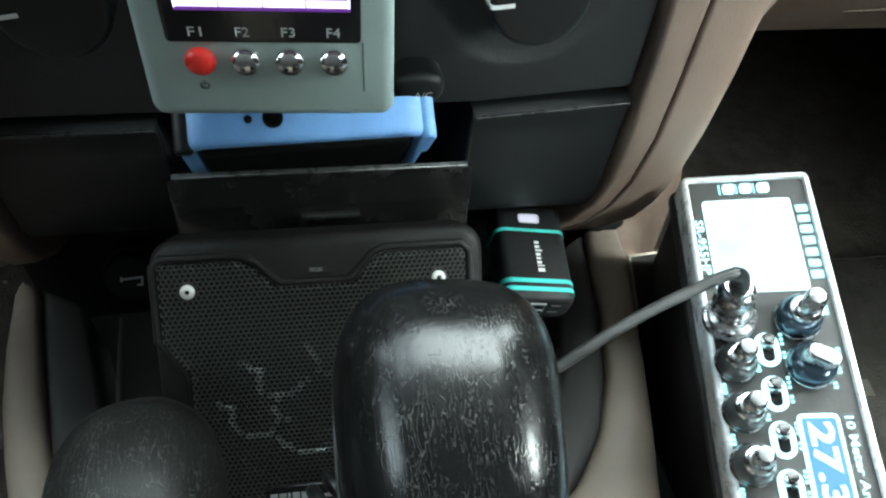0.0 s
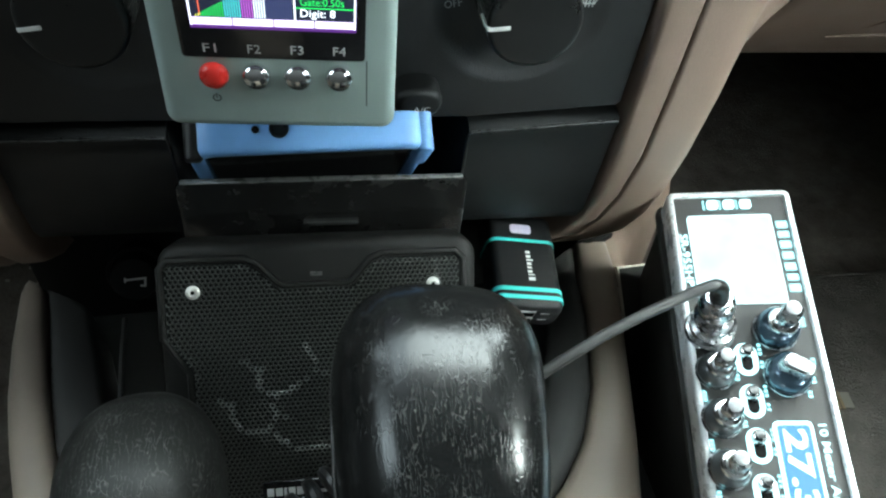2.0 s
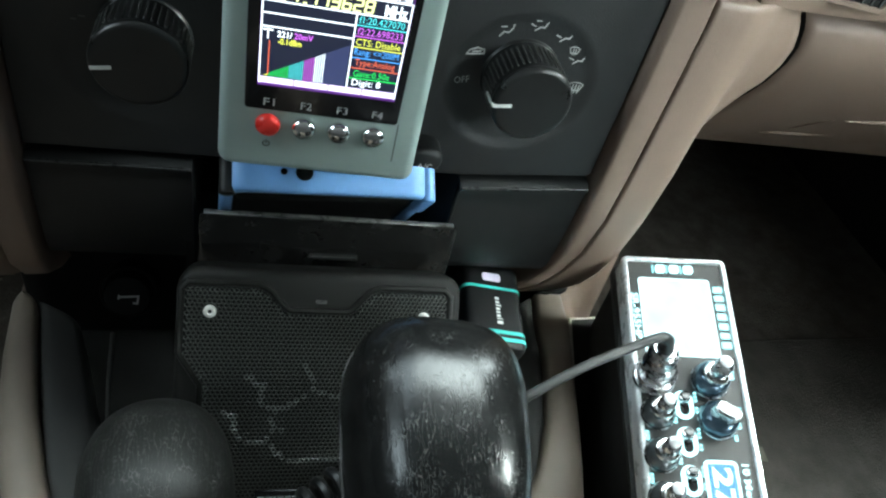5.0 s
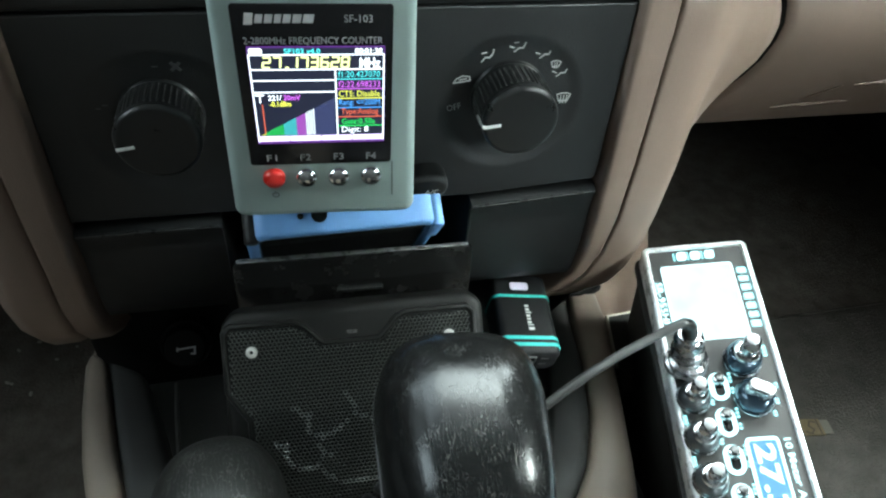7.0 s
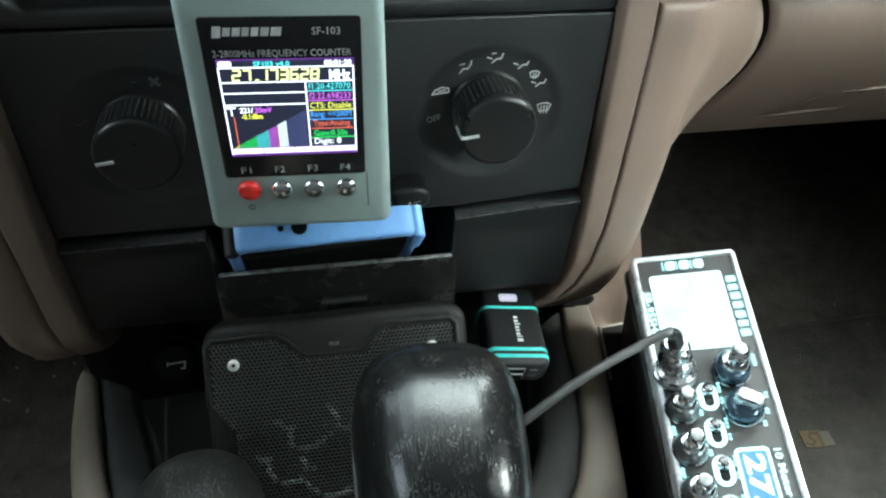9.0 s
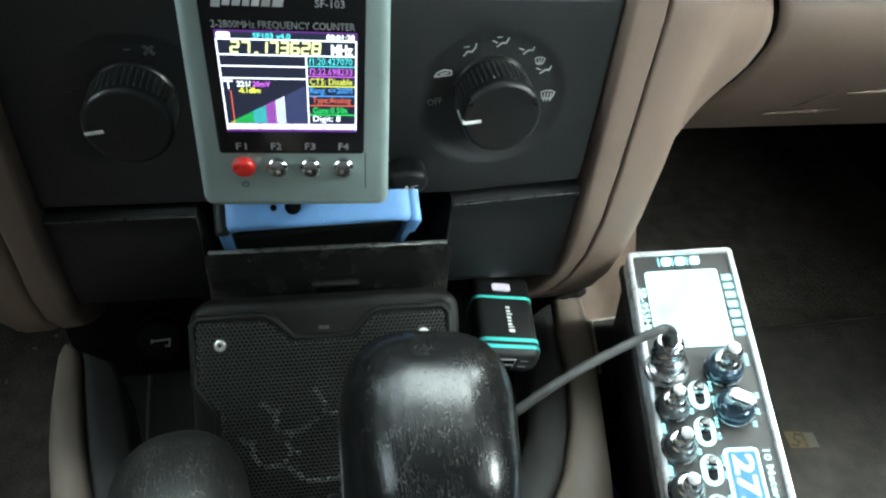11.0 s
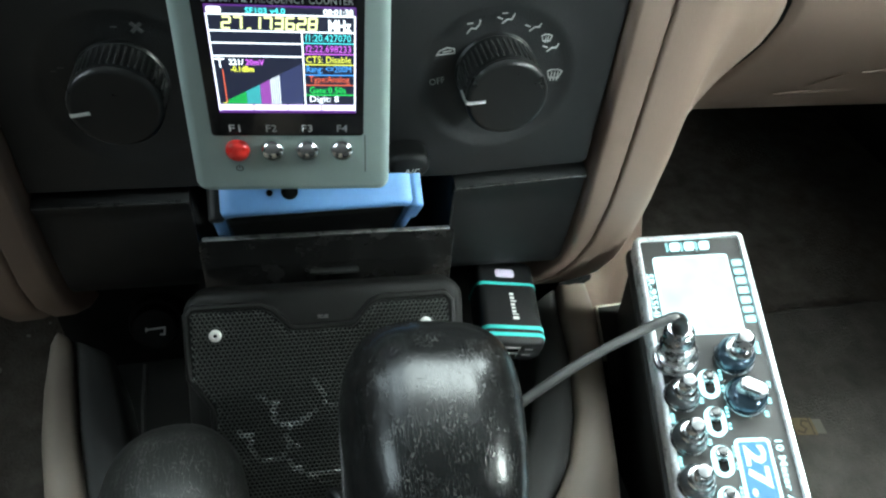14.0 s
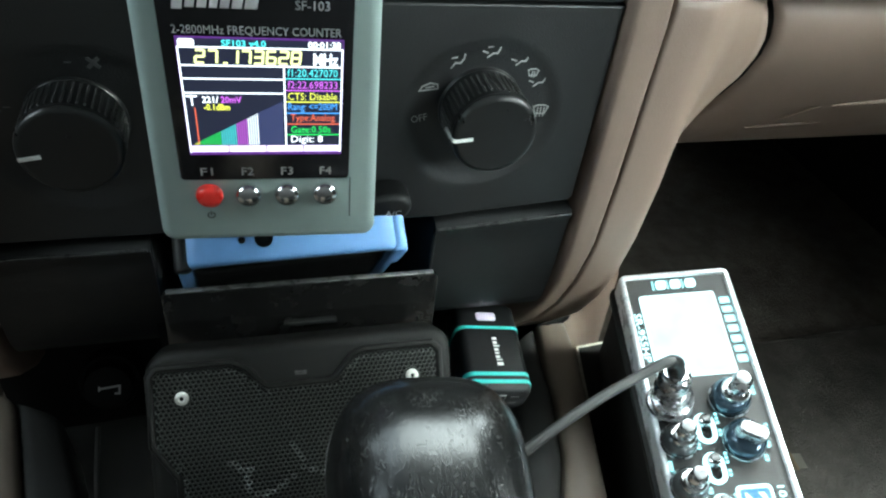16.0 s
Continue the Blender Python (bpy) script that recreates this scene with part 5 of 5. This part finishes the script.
    part("printed_mark", bm, SILK, li, "worn pale mark", m=pose(0.0012, -0.0012, 0.0098))
    # Pale silver wire paints the glint of a ring here.
    path = [Vector((-0.0915 + 0.006 * math.cos(a), 0.3010 + 0.002 * math.sin(a), 0.194 + 0.003 * math.sin(a))) for a in np.linspace(0.4, 2.6, 10)]
    pl = thing("plug_ring", pose(0, 0, 0), "small ring behind the lighter, coloured silver to hold its glint", "ring")
    part("wire", tube(path, 0.0009, 8), SILVER, pl)


charger()


# ---- transceiver ----
RAD = axes((0.1811, 0.2026, 0.2277), (0.9618, -0.2011, 0.1855), (-0.2312, -0.2347, 0.9442), -1.3)


def rotary(parent, x, y, r, h, name="tuning_knob", spin=0.0, wide=False, bell=None):
    """A smoked bell with a bright collar; on it a slant-topped post, or on the large knob a broad bar to grip."""
    prof = [(r * 1.0, 0.0), (r * 1.07, h * 0.08), (r * 1.08, h * 0.2), (r * 1.02, h * 0.34), (r * 0.86, h * 0.46), (r * 0.66, h * 0.52), (r * 0.3, h * 0.53)]
    k = part(name, lathe(prof, 44), bell or SMOKE, parent, "smoked chrome knob", m=pose(x, y, 0.0))
    part("base_ring", lathe([(r * 1.06, 0.0), (r * 1.14, 0.0006), (r * 1.1, 0.0012), (r * 1.0, 0.0010)], 44, caps=False), CHROME_SOFT, k, "bright ring at its foot")
    turn = pose(0, 0, 0, 0, 0, spin)
    if wide:
        part("grip_bar", prism(rrect(r * 1.45, r * 0.86, r * 0.4, 0, 0, 6), h * 0.5, h * 0.95, r * 0.12, 3), CHROME_SOFT, k, "broad brushed grip", m=turn)
        part("grip_face", prism(rrect(r * 1.22, r * 0.6, r * 0.28, 0, 0, 6), h * 0.94, h * 0.97, r * 0.02, 1), BRUSHED, k, "pale flat top of the grip", m=turn)
        return k
    part("collar", lathe([(r * 0.68, h * 0.48), (r * 0.76, h * 0.53), (r * 0.76, h * 0.60), (r * 0.70, h * 0.65), (r * 0.55, h * 0.67), (r * 0.2, h * 0.67)], 36), CHROME, k, "bright collar")
    bm = lathe([(r * 0.50, h * 0.62), (r * 0.52, h * 0.70), (r * 0.52, h * 1.16), (r * 0.47, h * 1.22), (r * 0.2, h * 1.22)], 28)
    for v in bm.verts:
        if v.co.z > h * 1.1:
            v.co.z -= max(0.0, -v.co.y + r * 0.1) * 0.9
    part("post", bm, CHROME_SOFT, k, "chrome post with a slanted top", m=turn)
    part("post_face", lathe([(r * 0.36, -0.0004), (r * 0.36, 0.0001), (r * 0.30, 0.0003), (r * 0.1, 0.0003)], 20), BRUSHED, k, "pale upper face", m=turn @ pose(0, r * 0.12, h * 1.215, 6, 0, 0))
    return k


def radio():
    ra = thing("cb_radio", RAD, "black mobile transceiver with a silver rim, backlit display and chrome knobs", "radio")
    x0, x1, y0, y1 = -0.0308, 0.0258, -0.131, 0.0576
    cx, cy, w, h = (x0 + x1) / 2, (y0 + y1) / 2, x1 - x0, y1 - y0
    part("case", prism(rrect(w - 0.003, h - 0.003, 0.003, cx, cy, 3), -0.205, -0.008, 0.001, 1), RADIO_BODY, ra, "black metal case", angle=50)
    rows = []
    for d, z in ((0.0, -0.014), (0.0, -0.002), (0.0004, -0.0006), (0.0012, 0.0), (0.0026, 0.0), (0.0031, -0.0006), (0.0033, -0.0022)):
        rows.append([(x, y, z) for x, y in rrect(w - 2 * d, h - 2 * d, max(0.0012, 0.0036 - d), cx, cy, 5)])
    part("rim", strip(rows, closed=True), SILVER, ra, "silver rim")
    part("front_flange", prism(rrect(w + 0.0034, h + 0.0034, 0.004, cx, cy, 4), -0.0205, -0.0165, 0.0006, 2), BEZEL, ra, "charcoal flange behind the rim")
    face = part("face", prism(rrect(w - 0.0062, h - 0.0062, 0.0008, cx, cy, 2), -0.006, -0.0015), PANEL, ra, "black front panel")
    z = -0.0014
    # display
    d = part("display", prism(rrect(0.0380, 0.0444, 0.0016, -0.0038, 0.0224, 3), z, z + 0.0009, 0.0003, 2), LCD_EDGE, ra, "white backlit display window")
    part("display_glass", quad(-0.0216, 0.0140, 0.0012, 0.0430, z + 0.00105), LCD_WHITE, d)
    for i, x in enumerate((-0.0102, -0.0028, 0.0048)):
        part("push_button", prism(rrect(0.0050, 0.0046, 0.0012, x, 0.0502, 3), z, z + 0.0016, 0.0006, 2), LEGEND, ra, "lit square push button")
        bars(face, LEGEND_DIM, [(x - 0.0044, x - 0.0034, 0.0480 + 0.0013 * j, 0.0488 + 0.0013 * j) for j in range(4)], z, z + 0.0001, "print_bar")
    # maker's name as seven plain bars up the side
    y = 0.0412
    for i, w_ in enumerate((0.0042, 0.0038, 0.0044, 0.0044, 0.0044, 0.0038, 0.0044)):
        part("maker_bar", prism(rrect(0.0050, w_ * 0.84, 0.0005, 0.0193, y - w_ / 2, 2), z, z + 0.0002), LEGEND_DIM, face, "backlit bar")
        y -= w_ + 0.0011
    words("SR-955HP", 0.0050, LEGEND, face, -0.0254, 0.0352, z + 0.0002, "lettering", spin=-90, width=0.0262, bold=0.012)
    words("10 Meter Amateur", 0.0046, LEGEND, face, 0.0178, -0.0525, z + 0.0002, "lettering", spin=-90, width=0.046, bold=0.015)
    # frequency window
    f = part("frequency_window", prism(rrect(0.0158, 0.066, 0.0022, 0.0062, -0.0842, 3), z, z + 0.0006, 0.0002, 2), LEGEND, ra, "backlit frequency window")
    part("window_ground", prism(rrect(0.0128, 0.0625, 0.001, 0.0062, -0.0842, 2), z + 0.0004, z + 0.0008), LCD_BLUE, f)
    words("27.385", 0.0122, LCD_DIGIT, f, 0.0062, -0.0545, z + 0.0010, "lettering", spin=-90, width=0.050, bold=0.03)
    # microphone socket
    part("microphone_socket", lathe([(0.0102, 0.0), (0.0106, 0.0014), (0.0100, 0.0030), (0.0086, 0.0034), (0.0084, 0.0055), (0.0095, 0.0062), (0.0095, 0.0090), (0.0075, 0.0100), (0.0068, 0.012), (0.003, 0.012)], 40), CHROME_SOFT, ra, "chrome round socket", m=pose(-0.0208, -0.0118, z))
    # knobs: two large, and a row of dual ones
    rotary(ra, 0.0064, -0.0128, 0.0082, 0.0195, spin=-8)
    rotary(ra, 0.0074, -0.0325, 0.0084, 0.0170, spin=-28, wide=True)
    for i in range(5):
        rotary(ra, -0.0212 - 0.0004 * i, -0.0305 - 0.0200 * i, 0.0073, 0.0165, "dual_knob", spin=(-12, -25, 5, -18, 10)[i], bell=CLEAR)
    for i in range(5):
        y = -0.0240 - 0.0180 * i
        x = -0.0072 - 0.0005 * i
        bz = part("switch_plate", prism(rrect(0.0094, 0.0142, 0.0046, x, y - 0.001, 6), z, z + 0.0007, 0.0003, 2), LEGEND, ra, "backlit oblong switch surround")
        part("switch_slot", prism(rrect(0.0046, 0.0082, 0.0022, x, y - 0.0020, 5), z + 0.0004, z + 0.0009), PHONE, bz)
        tg = part("toggle", lathe([(0.0030, 0.0), (0.0031, 0.0022), (0.0028, 0.0036), (0.0018, 0.0040)], 20), CHROME_SOFT, bz, "stubby chrome toggle", m=pose(x, y + 0.0016, z, -12, 0, 0))
        part("toggle_tip", lathe([(0.0021, 0.0036), (0.0020, 0.0052), (0.0002, 0.0054)], 16), PHONE, tg)
        bars(face, LEGEND_DIM, [(x + 0.0054, x + 0.0068, y + 0.0046 - 0.0019 * q, y + 0.0058 - 0.0019 * q) for q in range(6) if q != 3], z, z + 0.0001, "print_bar")
    for x, y, n in ((0.0182, -0.0060, 4), (0.0190, -0.0260, 2), (0.0176, -0.0340, 2), (0.0150, -0.0400, 2), (-0.0275, -0.0395, 3), (-0.0275, -0.0595, 3), (-0.0275, -0.0795, 3), (-0.0130, -0.0325, 2), (-0.0130, -0.0520, 2)):
        bars(face, LEGEND_DIM, [(x, x + 0.0018, y - 0.0016 * q, y + 0.0011 - 0.0016 * q) for q in range(n)], z, z + 0.0001, "print_bar")
    return ra


radio()


def radio_mount():
    br = thing("radio_bracket", pose(0, 0, 0), "black steel mounting bracket with bare metal edges", "bracket")
    m = axes((0.1705, 0.2862, 0.1555), (1, 0.02, 0.03), (0.05, -0.62, 0.78))
    part("plate", box(0.0, 0.045, -0.05, 0.0, -0.0022, -0.0004, 0.0003, 1), RADIO_BODY, br, "black plate", m=m)
    part("edge", box(-0.0012, 0.030, -0.0001, 0.0011, -0.0024, 0.0002), STEEL, br, "bare metal edge", m=m)
    part("edge", box(-0.0013, -0.0001, -0.034, 0.0008, -0.0024, 0.0002), STEEL, br, m=m)
    part("cheek", box(0.012, 0.016, -0.16, -0.006, -0.11, -0.012, 0.0005, 1), RADIO_BODY, br, "black side cheek", m=m)


radio_mount()


def microphone_cord():
    n = RAD.to_3x3() @ Vector((0, 0, 1))
    base = RAD @ Vector((-0.0208, -0.0118, 0.0))
    cord = thing("microphone_lead", pose(0, 0, 0), "black microphone lead with a chrome plug and coiled tail", "cable")
    n = (Vector((0.1463, 0.1905, 0.2600)) - base).normalized()
    pm = axes(base + n * 0.0095, (1, 0, 0), n)
    pg = part("plug", lathe([(0.0068, 0.0), (0.0080, 0.0015), (0.0080, 0.0060), (0.0062, 0.0080), (0.0070, 0.0100), (0.0072, 0.0155), (0.0066, 0.0175), (0.0052, 0.0185), (0.0050, 0.0215)], 36), CHROME_SOFT, cord, "chrome threaded plug", m=pm)
    elbow = [base + n * 0.0355, base + n * 0.0388 + Vector((-0.0008, 0, 0)), Vector((0.1429, 0.1905, 0.2596)), Vector((0.1359, 0.1900, 0.2577))]
    path = smooth_path([base + n * 0.0295, base + n * 0.0330] + elbow[:3], 8)
    part("strain_relief", tube(path, [0.0042 - 0.0017 * i / (len(path) - 1) for i in range(len(path))], 18), COIL, pg, "black strain relief", m=pm.inverted())
    pts = elbow + [Vector(p) for p in ((0.1290, 0.1890, 0.2552), (0.1145, 0.1862, 0.2508), (0.1003, 0.1828, 0.2460), (0.0865, 0.1790, 0.2402), (0.0742, 0.1755, 0.2341), (0.0607, 0.1715, 0.2264), (0.0450, 0.1670, 0.2165), (0.0300, 0.1640, 0.2080))]
    path = smooth_path(pts, 10)
    part("lead", tube(path, 0.0022, 14), CORD, cord, "smooth grey-black lead")
    # coiled tail beside the shifter
    axis = smooth_path([(0.0300, 0.1660, 0.2080), (0.0080, 0.1600, 0.2120), (-0.0080, 0.1500, 0.2140), (-0.0240, 0.1380, 0.2140), (-0.0380, 0.1220, 0.2100)], 10)
    turns, r, steps = 11, 0.0062, 20
    L = len(axis) - 1
    helix = []
    for i in range(turns * steps + 1):
        s = i / (turns * steps) * L
        a, fr = min(int(s), L - 1), s - min(int(s), L - 1)
        p = axis[a].lerp(axis[a + 1], fr)
        d = (axis[a + 1] - axis[a]).normalized()
        u = d.cross(Vector((0, 0, 1))).normalized()
        v = u.cross(d)
        t = 2 * math.pi * i / steps
        helix.append(p + u * (r * math.cos(t)) + v * (r * math.sin(t)))
    part("coil", tube(helix, 0.0023, 8), COIL, cord, "coiled black cord")


microphone_cord()


# ---- floor things ----
def floor_things():
    bm = bmesh.new()
    out = rrect(0.40, 0.34, 0.05, 0.46, 0.17, 7)
    prism(out, 0.050, 0.058, 0.003, 2, bm=bm)
    mt = thing("floor_mat", pose(0, 0, 0), "charcoal carpet floor mat in the passenger footwell", "floor mat")
    part("mat_body", bm, MAT, mt)
    edge = [Vector((x, y, 0.0555)) for x, y in out]
    part("binding", tube(edge + [edge[0]], 0.0022, 8), MAT, mt, "bound edge")
    tg = thing("paper_tag", pose(0.341, 0.233, 0.0592, 0, 0, -9), "yellowed paper tag with a dark scrawl, lying on the mat", "tag")
    part("card", box(-0.014, 0.002, -0.0070, 0.0070, 0, 0.0006), TAG, tg, "yellow half")
    part("patch", box(0.002, 0.009, -0.006, 0.0062, 0, 0.0005), TAG_LIGHT, tg, "pale half")
    bm = stroke([(-0.012, -0.004), (-0.008, -0.0055), (-0.005, -0.002), (-0.008, 0.001), (-0.006, 0.005), (-0.002, 0.004)], 0.0012, 0.0006, 0.0008)
    stroke([(-0.0005, -0.0066), (-0.0005, 0.0066)], 0.0008, 0.0006, 0.0008, bm)
    part("ink_marks", bm, INK, tg)
    rng = random.Random(8)
    for i in range(9):
        x, y = rng.uniform(-0.242, -0.192), rng.uniform(0.365, 0.452)
        c = thing("crumb", pose(x, y, 0.0505, 0, 0, rng.uniform(0, 360)), "pale crumb of grit on the dark carpet", "debris", "grit on the carpet")
        part("grain", blob((0, 0, 0), (0.0018 * rng.uniform(0.6, 1.4), 0.0012, 0.001), 2, 2, 8, 5), CRUMB, c)


floor_things()
